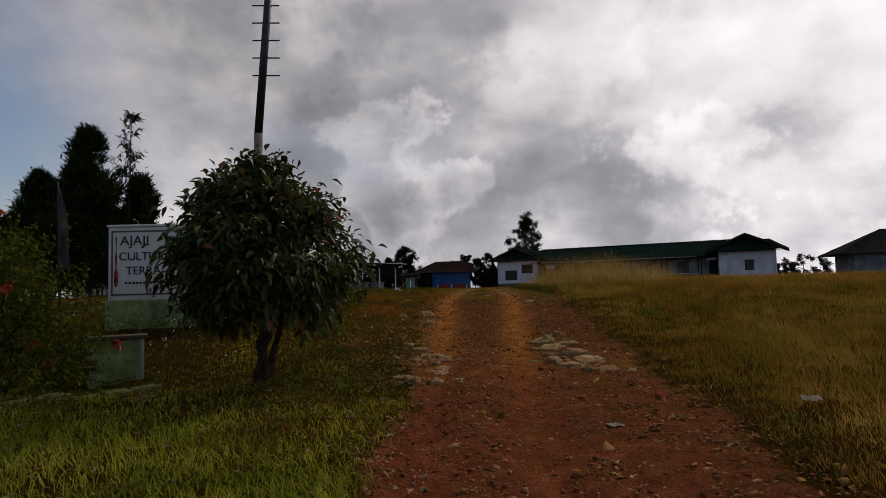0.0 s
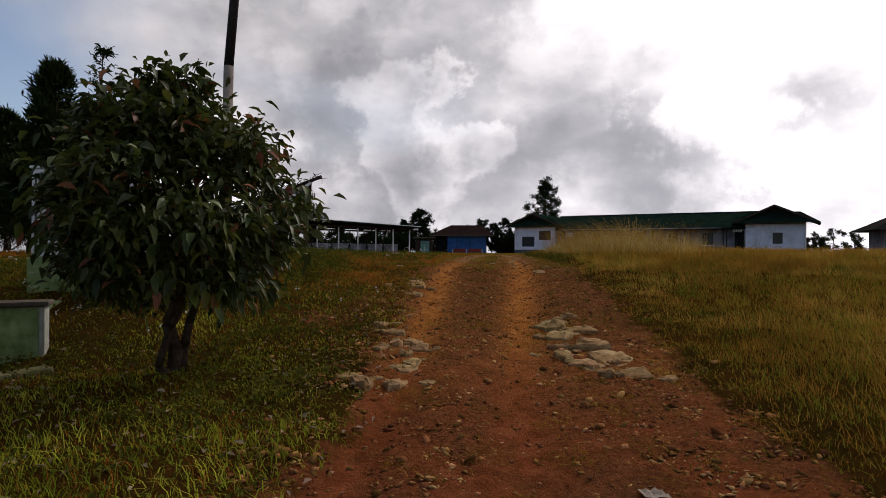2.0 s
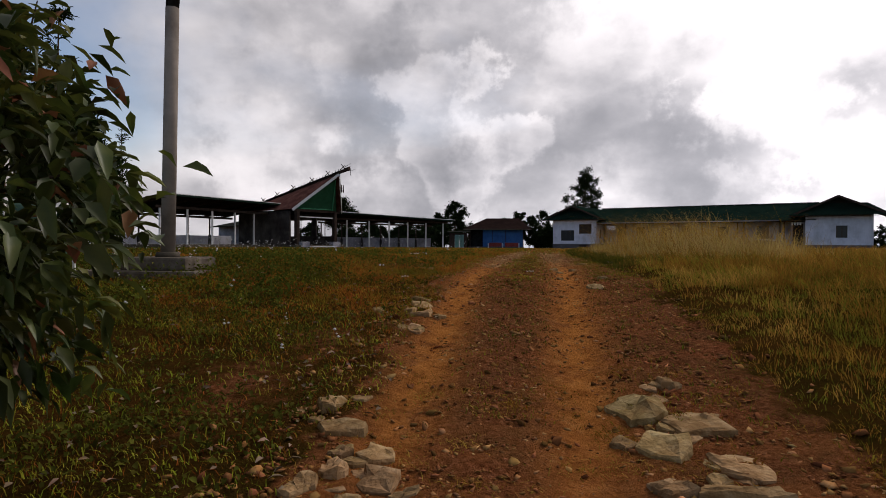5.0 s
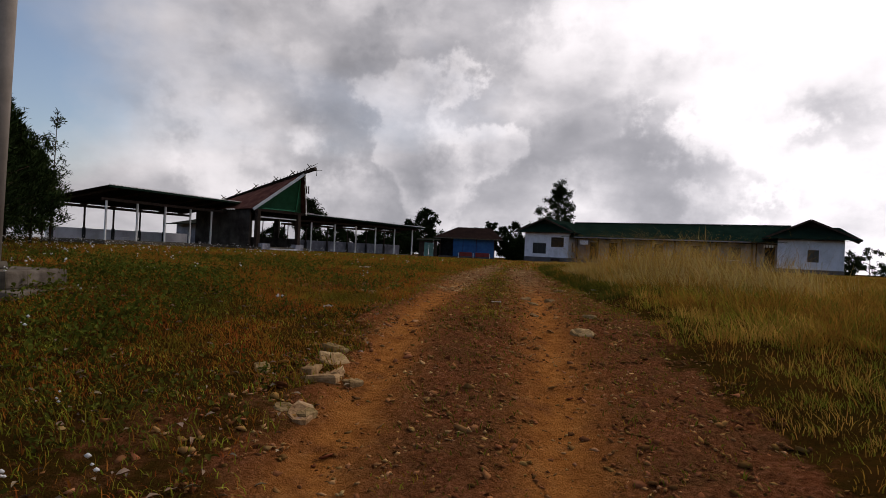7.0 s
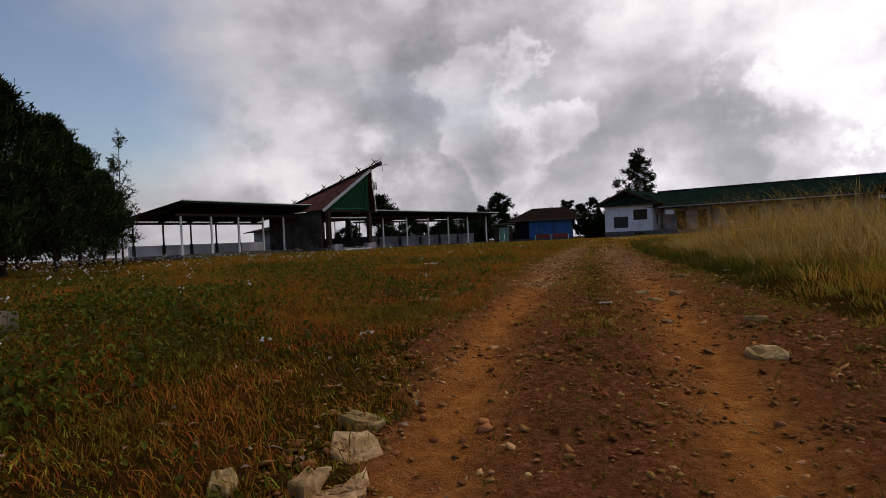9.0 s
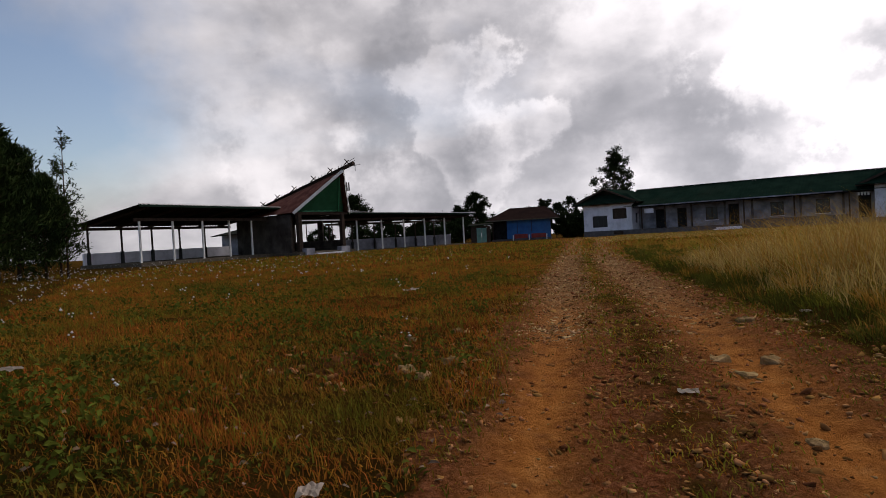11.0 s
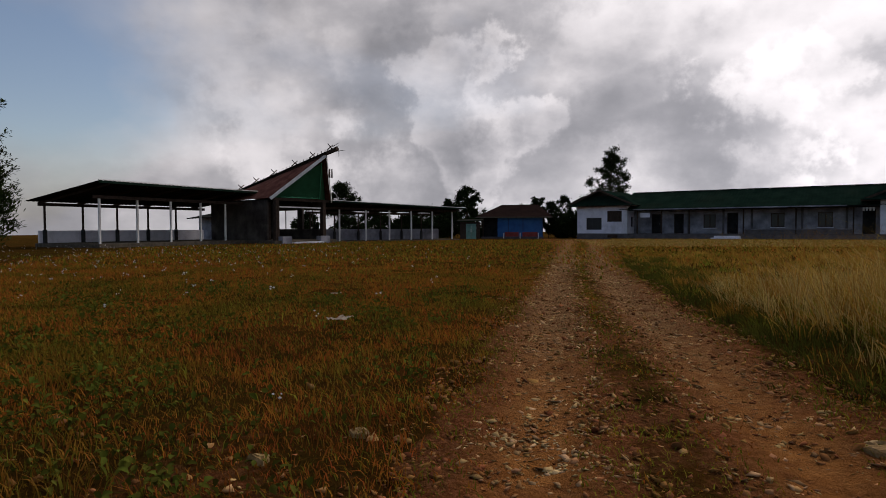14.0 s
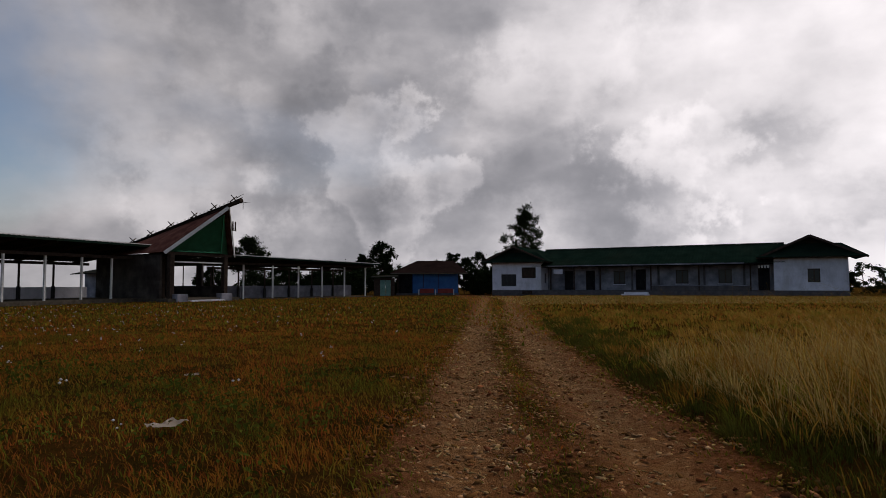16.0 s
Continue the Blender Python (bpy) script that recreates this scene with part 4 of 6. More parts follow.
# ---- things beside the track ----
def utility_pole():
    x, y = -5.08, 12.6
    z = gz(x, y)
    p = thing("utility_pole", "tall grey concrete pole with steel rungs on a stepped plinth", "pole", pose(x, y, z))
    part("lower_slab", box(-1.1, 0.62, -0.45, 1.0, -0.5, 1.12 - z, 0.03), M_slab, p, "worn concrete lower slab")
    part("upper_slab", box(-0.52, 0.40, -0.28, 0.55, 1.123 - z, 1.29 - z, 0.03), M_slab, p, "reddish concrete upper slab")
    part("collar", beam((0, 0.0, 1.285 - z), (0, 0.0, 1.36 - z), 0.16, None, 20, 0.14), M_concrete, p)
    part("shaft", beam((0, 0.0, 1.28 - z), (0.06, 0.0, 4.6 - z), 0.092, None, 20, 0.086), M_pole, p)
    part("upper_shaft", beam((0.06, 0.0, 4.6 - z), (0.38, 0.0, 8.6 - z), 0.084, None, 20, 0.078), M_steel_dark, p, "dark upper steel tube")
    for k in range(8):
        h = 5.85 - z + 0.38 * k
        part("rung", beam((-0.05, 0.0, h), (0.53, 0.0, h - 0.02), 0.016, None, 8), M_steel_dark, p)


utility_pole()


def words(name, text, size, m, mat, parent, depth=0.004):
    c = bpy.data.curves.new(name, "FONT")
    c.body, c.size, c.extrude = text, size, depth
    tmp = bpy.data.objects.new(name, c)
    scene.collection.objects.link(tmp)
    me = bpy.data.meshes.new_from_object(tmp.evaluated_get(bpy.context.evaluated_depsgraph_get()))
    bpy.data.objects.remove(tmp)
    me.materials.append(mat)
    ob = new(name, me)
    ob.matrix_basis, ob.parent = m, parent
    return ob


def name_sign():
    s = thing("name_sign", "white painted sign board with black lettering on a green base wall", "sign", pose(-6.62, 9.86, 0.6, 0, 0, 4))
    part("board", box(0, 1.52, 0, 0.12, 0.6, 1.80, 0.012), M_sign, s)
    bm = bmesh.new()
    for a in ((0.05, 0.075, 0.68, 1.74), (1.445, 1.47, 0.68, 1.74), (0.075, 1.445, 0.68, 0.705), (0.075, 1.445, 1.715, 1.74)):
        add_box(bm, a[0], a[1], -0.006, -0.002, a[2], a[3])
    part("border", bm, M_plinth, s)
    part("edge_cap", box(-0.02, 1.54, -0.02, 0.14, 1.803, 1.84, 0.01), M_sign, s)
    part("base_wall", box(-0.04, 1.6, -0.03, 0.2, -0.3, 0.597, 0.01), M_moss_paint, s, "mossy green base wall")
    for text, size, x, z in (("AJAJI", 0.225, 0.19, 1.50), ("CULTURA", 0.19, 0.17, 1.255), ("TERRA", 0.19, 0.28, 1.02), ("2011", 0.10, 0.60, 0.72)):
        words("lettering", text, size, pose(x, -0.005, z, 90, 0, 0), M_ink, s)
    bm = bmesh.new()
    for k in range(16):
        a = 0.27 + 0.058 * k + (0.03 if k in (6, 11) else 0)
        add_box(bm, a, a + 0.038, -0.006, -0.002, 0.865, 0.9)
    part("small_print", bm, M_ink, s)
    bm = bmesh.new()
    for z0, z1, r0, r1 in ((0.82, 0.9, 0.012, 0.035), (0.9, 1.05, 0.035, 0.03), (1.05, 1.12, 0.03, 0.008), (1.12, 1.3, 0.008, 0.018), (1.3, 1.42, 0.018, 0.006), (1.42, 1.64, 0.006, 0.014)):
        add_beam(bm, (0.125, -0.008, z0), (0.125, -0.008, z1), r0, None, 8, r1)
    bmesh.ops.scale(bm, vec=(1, 0.15, 1), verts=bm.verts)
    part("painted_spear", bm, M_red_ink, s)


name_sign()


def low_post():
    p = thing("concrete_block", "squat concrete block with flaking green and white paint", "post", pose(-5.62, 7.7, 0.05, 0, 0, 27))
    part("body", box(0.03, 0.60, 0.0, 0.24, -0.3, 0.66, 0.02), M_moss_paint, p)
    for x in (0.0, 0.575):
        part("painted_edge", box(x, x + 0.055, -0.015, 0.255, -0.3, 0.655, 0.01), M_edge_paint, p)
    part("cap", box(-0.04, 0.67, -0.05, 0.29, 0.663, 0.715, 0.015), M_concrete, p)
    w = thing("garden_steps", "weathered concrete garden steps behind the block", "steps", pose(-6.45, 8.5, 0.1, 0, 0, 6))
    part("step", box(0.0, 0.6, 0.1, 0.45, -0.3, 0.4, 0.02), M_concrete, w)
    part("step", box(0.05, 0.6, 0.453, 1.0, -0.3, 0.54, 0.02), M_moss_paint, w)
    k = thing("garden_kerb", "low crumbling stone kerb of the garden bed", "kerb", pose(0, 0, 0))
    for i in range(9):
        f = i / 8
        x, y = -6.2 + 1.5 * f, 5.0 + 2.3 * f
        part("kerb_stone", box(-0.17, 0.17, -0.1, 0.1, -0.12, 0.02 + 0.03 * (i % 3), 0.03), M_moss_stone, k, m=pose(x, y, gz(x, y), 3 * (i % 2), 4 - 3 * (i % 3), 57 + 5 * (i % 2)))


low_post()


def banner_flag():
    b = thing("feather_banner", "faded white feather banner on a thin bent pole", "banner", pose(-7.9, 10.6, gz(-7.9, 10.6)))
    part("pole", beam((0, 0, 0), (-0.06, 0, 2.5), 0.018, None, 8, 0.01), M_steel_dark, b)
    n, bm = 16, bmesh.new()
    rows = []
    for k in range(n + 1):
        f = k / n
        z = 0.95 + 1.5 * f
        w = 0.22 * (1 - f) ** 0.5 + 0.02
        rows.append([bm.verts.new((-0.05 + w * j / 4, 0.03 * math.sin(6 * f + j), z - 0.15 * (j / 4) * f)) for j in range(5)])
    for a, c in zip(rows, rows[1:]):
        for j in range(4):
            bm.faces.new((a[j], a[j + 1], c[j + 1], c[j]))
    bmesh.ops.solidify(bm, geom=bm.faces, thickness=0.004)
    part("cloth", bm, M_banner, b, "faded streaky cloth")


banner_flag()


def litter_bin():
    x, y = -5.9, 11.7
    z = gz(x, y)
    b = thing("litter_bin", "dark green litter bin with arched lid in a pale steel stand", "bin", pose(x, y, z, 0, 0, 14))
    bm = bmesh.new()
    rings = []
    for h, x0, x1, d in ((0.30, -0.70, -0.05, 0.17), (0.33, -0.72, -0.03, 0.19), (0.74, -0.76, 0.0, 0.22)):
        rings.append([bm.verts.new(p) for p in ((x0, -d, h), (x1, -d, h), (x1, d, h), (x0, d, h))])
    for a, c in zip(rings, rings[1:]):
        for k in range(4):
            bm.faces.new((a[k], a[(k + 1) % 4], c[(k + 1) % 4], c[k]))
    bm.faces.new(rings[0][::-1]), bm.faces.new(rings[-1])
    part("body", bm, M_bin, b)
    part("rim", box(-0.82, 0.06, -0.27, 0.27, 0.743, 0.79, 0.012), M_bin, b)
    bm, n = bmesh.new(), 14
    arch = lambda r, xx: [bm.verts.new((xx, -r * math.cos(math.pi * k / n), 0.793 + r * math.sin(math.pi * k / n))) for k in range(n + 1)]
    o0, o1, i1, i0 = arch(0.21, -0.74), arch(0.21, 0.0), arch(0.175, 0.0), arch(0.175, -0.7)
    for p, q in ((o0, o1), (o1, i1), (i1, i0)):
        for k in range(n):
            bm.faces.new((p[k], p[k + 1], q[k + 1], q[k]))
    bm.faces.new(o0), bm.faces.new(i0[::-1])
    bmesh.ops.recalc_face_normals(bm, faces=bm.faces)
    lid = part("lid", bm, M_bin, b, "arched green lid open at the end")
    bm = bmesh.new()
    for k in range(n):
        a0, a1 = math.pi * k / n, math.pi * (k + 1) / n
        add_beam(bm, (0.006, -0.195 * math.cos(a0), 0.793 + 0.195 * math.sin(a0)), (0.006, -0.195 * math.cos(a1), 0.793 + 0.195 * math.sin(a1)), 0.022, 0.04)
    part("lid_edge", bm, M_white_paint, lid, "pale worn lid edge")
    for k, w in enumerate((0.10, 0.16, 0.13)):
        part("printed_mark", box(-0.14 - w / 2, -0.14 + w / 2, -0.226 + 0.008 * k, -0.205, 0.62 - 0.075 * k, 0.66 - 0.075 * k), M_bin_mark, b)
    stand = part("stand", beam((-0.8, -0.24, 0.36), (0.03, -0.24, 0.36), 0.03, 0.03), M_white_paint, b, "pale steel stand")
    for px, py in ((-0.8, -0.24), (-0.2, -0.24), (0.03, -0.24), (0.03, 0.24), (-0.8, 0.24)):
        part("leg", beam((px, py, -0.12), (px, py, 0.36), 0.03, 0.03), M_white_paint, stand)


litter_bin()


# ---- plants ----
def rand_dirs(n):
    v = RNG.normal(size=(n, 3))
    return v / np.linalg.norm(v, axis=1, keepdims=True)


def leaf_mesh(name, base, axis, length, width, mat, parent, mats=None, index=None, fold=0.25, curl=0.25, fine=True):
    """Many pointed leaves, each folded along its midrib and drooping: arrays of base points, directions, sizes."""
    n = len(base)
    axis = axis / np.linalg.norm(axis, axis=1, keepdims=True)
    side = np.cross(axis, np.array([0, 0, 1.0]) + 0.35 * RNG.normal(size=(n, 3)))
    side /= np.linalg.norm(side, axis=1, keepdims=True) + 1e-9
    nrm = np.cross(side, axis)
    L, W = length[:, None], width[:, None]
    if not fine:
        verts = np.stack([base, base + axis * L * 0.45 + side * W * 0.5 + nrm * W * fold, base + axis * L, base + axis * L * 0.45 - side * W * 0.5 + nrm * W * fold], 1).reshape(-1, 3)
        tris = (np.array([(0, 1, 2), (0, 2, 3)])[None] + 4 * np.arange(n)[:, None, None]).reshape(-1, 3)
        return triangles(name, verts, tris, mat, parent=parent)
    down = np.array([0, 0, -1.0])
    mid = base + axis * L * 0.5
    q = [base, base + axis * L * 0.4 + side * W * 0.5 + nrm * W * fold, mid + down * L * curl * 0.15, base + axis * L * 0.4 - side * W * 0.5 + nrm * W * fold,
         base + axis * L * 0.75 + side * W * 0.33 + nrm * W * fold * 0.6 + down * L * curl * 0.4, base + axis * L * 0.75 - side * W * 0.33 + nrm * W * fold * 0.6 + down * L * curl * 0.4, base + axis * L + down * L * curl]
    verts = np.stack(q, 1).reshape(-1, 3)
    t = np.array([(0, 1, 2), (0, 2, 3), (1, 4, 2), (2, 5, 3), (2, 4, 6), (2, 6, 5)])
    tris = (t[None] + 7 * np.arange(n)[:, None, None]).reshape(-1, 3)
    return triangles(name, verts, tris, mat, parent=parent, mats=mats, index=None if index is None else np.repeat(index, 6))


def branch_mesh(bm, a, b, r0, r1, bends=4, wob=0.06):
    a, b = Vector(a), Vector(b)
    pts = [a.lerp(b, k / bends) + (Vector(RNG.normal(size=3)) * wob * (b - a).length if 0 < k < bends else Vector()) for k in range(bends + 1)]
    for k in range(bends):
        add_beam(bm, pts[k], pts[k + 1], r0 + (r1 - r0) * k / bends, None, 8, r0 + (r1 - r0) * (k + 1) / bends)
    return pts


def roadside_tree():
    bx, by = -3.12, 6.85
    z = gz(bx, by)
    t = thing("broadleaf_tree", "small dense broad-leaved tree with drooping glossy leaves beside the track", "tree", pose(bx, by, z))
    bm = bmesh.new()
    tips = []
    for dx, dy, h, r in ((0.0, 0.0, 1.0, 0.062), (0.06, 0.03, 0.9, 0.042), (0.03, -0.05, 0.85, 0.035)):
        tips.append(branch_mesh(bm, (dx, dy, -0.05), (dx * 2.5 + 0.05, dy * 3, h), r, r * 0.7)[-1])
    part("trunk", bm, M_bark, t, "several slender brown stems")
    top = Vector((0.12, 0.05, 2.38))
    # crown: clumps over an uneven egg shape
    n_c = 290
    d = rand_dirs(n_c)
    d[:, 2] = np.where(d[:, 2] < -0.75, -d[:, 2], d[:, 2])
    rad = RNG.uniform(0.5, 1.0, n_c) ** 0.5
    lump = 1 + 0.16 * np.sin(3.1 * d[:, 0] * 2 + 1) * np.cos(2.7 * d[:, 1] * 2) + 0.10 * RNG.normal(size=n_c)
    taper = np.where(d[:, 2] > 0, 1 - 0.28 * d[:, 2], 1 - 0.12 * d[:, 2] ** 2)
    cl = np.stack([d[:, 0] * 0.9 * rad * lump * taper - 0.01, d[:, 1] * 0.92 * rad * lump * taper + 0.0, d[:, 2] * 1.0 * rad * lump + 1.36], 1)
    for k in range(16):
        bmb = bmesh.new()
        src = tips[k % 3]
        branch_mesh(bmb, src, Vector(cl[k * 19]) * 0.92 + Vector((0, 0, 0.02)), 0.028, 0.008, 4, 0.05)
        part("limb", bmb, M_bark, t)
    per = 42
    base = np.repeat(cl, per, 0) + RNG.normal(size=(n_c * per, 3)) * np.array([0.105, 0.105, 0.09])
    out = np.repeat(d, per, 0) * 0.7 + RNG.normal(size=(n_c * per, 3)) * 0.75 + np.array([0, 0, -0.28])
    length = RNG.uniform(0.07, 0.155, n_c * per)
    idx = (RNG.random(n_c * per) < 0.04).astype(int)
    leaf_mesh("crown", base, out, length, length * RNG.uniform(0.36, 0.52, n_c * per), M_leaf, t, [M_leaf, M_leaf_old], idx)
    twigs = bmesh.new()
    for k in range(0, n_c, 6):
        add_beam(twigs, Vector(cl[k]) * 0.55 + Vector((0, 0, 0.55)), Vector(cl[k]), 0.01, None, 5, 0.004)
    for k in range(34):
        c = Vector(cl[int(np.argsort(-cl[:, 2])[k])])
        add_beam(twigs, c, c + Vector((RNG.normal() * 0.06, RNG.normal() * 0.06, 0.2)), 0.006, None, 5, 0.003)
    tagged(part("twig", twigs, M_bark, t), kind="stuff")


roadside_tree()


def flower_bush(x, y, rx, ry, h, n_clump, flowers):
    z = gz(x, y)
    b = thing("rose_bush", "tangled garden bush with scattered red blossoms", "bush", pose(x, y, z))
    bm = bmesh.new()
    for k in range(9):
        a = k * 0.7
        branch_mesh(bm, (0.12 * math.cos(a), 0.12 * math.sin(a), -0.05), (rx * 0.7 * math.cos(a), ry * 0.7 * math.sin(a), h * 0.75), 0.02, 0.006)
    part("stem", bm, M_bark, b)
    d = rand_dirs(n_clump)
    d[:, 2] = np.abs(d[:, 2])
    rad = RNG.uniform(0.35, 1, n_clump) ** 0.5 * (1 + 0.12 * RNG.normal(size=n_clump))
    cl = np.stack([d[:, 0] * rx * rad, d[:, 1] * ry * rad, d[:, 2] * h * rad * 0.95 + 0.05], 1)
    per = 34
    base = np.repeat(cl, per, 0) + RNG.normal(size=(n_clump * per, 3)) * 0.1
    L = RNG.uniform(0.04, 0.085, len(base))
    leaf_mesh("foliage", base, np.repeat(d, per, 0) * 0.5 + RNG.normal(size=(len(base), 3)), L, L * 0.55, M_bush, b)
    picks = cl[RNG.choice(n_clump, flowers, replace=False)] * np.array([1.12, 1.16, 1.08])
    for c in picks:
        k = 14
        dirs = rand_dirs(k)
        leaf_mesh("blossom", np.repeat(c[None], k, 0), dirs, np.full(k, 0.075), np.full(k, 0.065), M_flower, b)


flower_bush(-6.4, 7.0, 1.1, 0.95, 2.05, 290, 11)
flower_bush(-7.6, 8.6, 1.1, 1.0, 1.9, 200, 5)


def conifer(x, y, height, spread, seed_n, name="pine_tree", label="dark pine tree with dense upswept needle sprays", lean=0.0, bare=0.12):
    z = gz(x, y) if abs(x) < 60 else 0.6
    t = thing(name, label, "tree", pose(x, y, z), group="pines at the field edge")
    bm = bmesh.new()
    add_beam(bm, (0, 0, -0.2), (lean, 0, height), 0.035 * height * 0.5, None, 9, 0.015)
    part("trunk", bm, M_bark, t)
    tiers = seed_n
    f = bare + (1 - bare) * RNG.random(tiers) ** 0.85
    ang = RNG.random(tiers) * math.tau
    prof = np.clip(1 - f, 0.03, 1) ** 0.75 * np.where(f < 0.25, 0.75 + f, 1.0)
    reach = spread * prof * RNG.uniform(0.6, 1.12, tiers)
    start = np.stack([lean * f, 0 * f, f * height], 1)
    tip = start + np.stack([np.cos(ang) * reach, np.sin(ang) * reach, reach * RNG.uniform(0.15, 0.95, tiers)], 1)
    limb = bmesh.new()
    for k in range(0, tiers, 3):
        add_beam(limb, start[k], tip[k], 0.03, None, 4, 0.008)
    tagged(part("limb", limb, M_bark, t), kind="stuff")
    per = 120
    s = RNG.random((tiers, per, 1)) ** 0.42
    base = (start[:, None] * (1 - s) + tip[:, None] * s).reshape(-1, 3) + RNG.normal(size=(tiers * per, 3)) * 0.052 * spread
    out = np.repeat(tip - start, per, 0)
    out = out / (np.linalg.norm(out, axis=1, keepdims=True) + 1e-6) + RNG.normal(size=out.shape) * 0.8 + np.array([0, 0, 0.55])
    L = RNG.uniform(0.05, 0.1, len(base)) * (height ** 0.6)
    leaf_mesh("crown", base, out, L * 1.15, L * 0.26, M_needle, t, fine=False)
    return t


conifer(-10.9, 16.4, 4.45, 1.6, 120, bare=0.02)
conifer(-12.8, 17.2, 3.5, 1.5, 80, bare=0.02)
conifer(-9.9, 17.2, 3.3, 1.25, 110, bare=0.02)
conifer(-15.6, 23.4, 5.2, 2.3, 190, bare=0.02)
conifer(-16.3, 25.9, 4.6, 2.2, 160, bare=0.02)
conifer(-22.2, 33.6, 5.4, 2.5, 170, bare=0.02)
conifer(-20.6, 33.2, 4.0, 2.0, 130, bare=0.0)
conifer(-24.6, 35.0, 6.6, 3.2, 200, bare=0.02)
conifer(-25.6, 33.6, 4.6, 2.8, 130, bare=0.0)


def sparse_tree(x, y, height, label, leaf=0.5):
    z = gz(x, y)
    t = thing("slender_tree", label, "tree", pose(x, y, z))
    bm = bmesh.new()
    add_beam(bm, (0, 0, -0.2), (0.1, 0, height), 0.05, None, 8, 0.01)
    part("trunk", bm, M_bark, t)
    limb, base, out = bmesh.new(), [], []
    for k in range(34):
        f = 0.3 + 0.7 * RNG.random()
        a = RNG.random() * math.tau
        r = 0.16 * height * (1.15 - f)
        p = Vector((0.1 * f, 0, f * height))
        q = p + Vector((math.cos(a) * r, math.sin(a) * r, r * 0.9))
        add_beam(limb, p, q, 0.012, None, 5, 0.004)
        for i in range(int(26 * leaf)):
            s = RNG.random()
            base.append(p.lerp(q, s) + Vector(RNG.normal(size=3)) * 0.05)
            out.append((q - p).normalized() + Vector(RNG.normal(size=3)) * 0.6)
    tagged(part("limb", limb, M_bark, t), kind="stuff")
    L = RNG.uniform(0.1, 0.22, len(base))
    leaf_mesh("crown", np.array(base), np.array(out), L, L * 0.3, M_needle, t)


sparse_tree(-10.05, 16.75, 5.15, "slender feathery tree rising above the pines", 0.8)
sparse_tree(-20.3, 34.0, 6.0, "thin half-bare tree at the end of the pines", 0.9)
sparse_tree(-21.3, 34.8, 5.0, "thin half-bare tree among the pines", 0.8)


def far_tree(x, y, height, width, clumps, label, gap=0.3, name="tree", base_z=0.6):
    t = thing(name, label, "tree", pose(x, y, base_z))
    bm = bmesh.new()
    branch_mesh(bm, (0, 0, -0.3), (0, 0, height * 0.85), 0.03 * height * 0.5, 0.04, 5, 0.015)
    d = rand_dirs(clumps)
    rad = RNG.uniform(0.25, 1.0, clumps) ** 0.55
    up = 0.5 + 0.5 * d[:, 2] * rad
    w = width * (0.55 + 0.45 * np.sin(math.pi * np.clip(up, 0, 1) ** 0.8)) * (1 + 0.25 * np.sin(7 * up + 2 * d[:, 0]))
    c = np.stack([d[:, 0] * rad * w, d[:, 1] * rad * w, height * (gap + (1 - gap) * up)], 1)
    for k in range(0, clumps, 5):
        add_beam(bm, (0, 0, max(0.2, c[k][2] - 0.25 * height * 0.5)), Vector(c[k]), 0.05, None, 5, 0.015)
    part("trunk", bm, M_bark, t)
    per = 110
    base = np.repeat(c, per, 0) + RNG.normal(size=(clumps * per, 3)) * 0.085 * width * np.array([1, 1, 0.8])
    L = RNG.uniform(0.12, 0.26, len(base))
    leaf_mesh("crown", base, RNG.normal(size=base.shape), L * 1.15, L * 0.75, M_far_leaf, t, fine=False)


far_tree(11.1, 104, 13.2, 2.9, 150, "tall dark leafy tree behind the long house", 0.15)
far_tree(8.2, 103, 6.6, 3.0, 60, "spreading dark tree behind the long house", 0.3)
far_tree(4.2, 106, 6.3, 1.9, 50, "small dark tree on the skyline behind the sheds", 0.2)
far_tree(0.6, 107, 6.6, 1.6, 45, "small dark tree on the skyline behind the sheds", 0.2)
far_tree(2.4, 108, 5.6, 1.7, 45, "small dark tree on the skyline behind the sheds", 0.2)
far_tree(6.4, 100, 5.2, 2.0, 45, "leafy shrub tree between shed and long house", 0.1)
far_tree(-27.5, 100, 8.2, 3.0, 120, "round-headed dark pine behind the covered walkway", 0.3, "pine_tree")
far_tree(-9.6, 103, 7.8, 2.3, 110, "dark pine behind the covered walkway", 0.3, "pine_tree")
far_tree(-12.6, 104, 5.8, 1.5, 70, "dark pine behind the covered walkway", 0.3, "pine_tree")
for k, (x, y, h, w) in enumerate(((-22.0, 98, 4.4, 2.6), (-17.5, 100, 4.0, 2.4), (-14.0, 99, 4.6, 2.6), (-31.0, 96, 4.2, 2.2), (-33.5, 82, 4.8, 1.6), (3.0, 96, 3.6, 1.8), (5.2, 97, 3.4, 1.6), (4.0, 94, 2.6, 1.5), (-19.5, 92, 3.4, 2.6), (-16.0, 93, 3.6, 2.6), (-12.5, 94, 3.4, 2.4), (-10.5, 96, 3.8, 2.4), (-7.0, 98, 4.0, 2.2), (-24.5, 93, 3.2, 2.2), (-2.0, 103, 5.0, 2.2))):
    far_tree(x, y, h, w, 60, "dark shrubs beyond the covered walkway", 0.05, "shrub")
for x, y, h, w in ((42.5, 82, 4.6, 2.2), (46.0, 84, 5.2, 2.4), (39.5, 78, 3.4, 1.6), (51.0, 88, 5.0, 2.6)):
    far_tree(x, y, h * 0.75, w * 0.8, 18, "leafy shrub beyond the end wing", 0.0, "shrub")


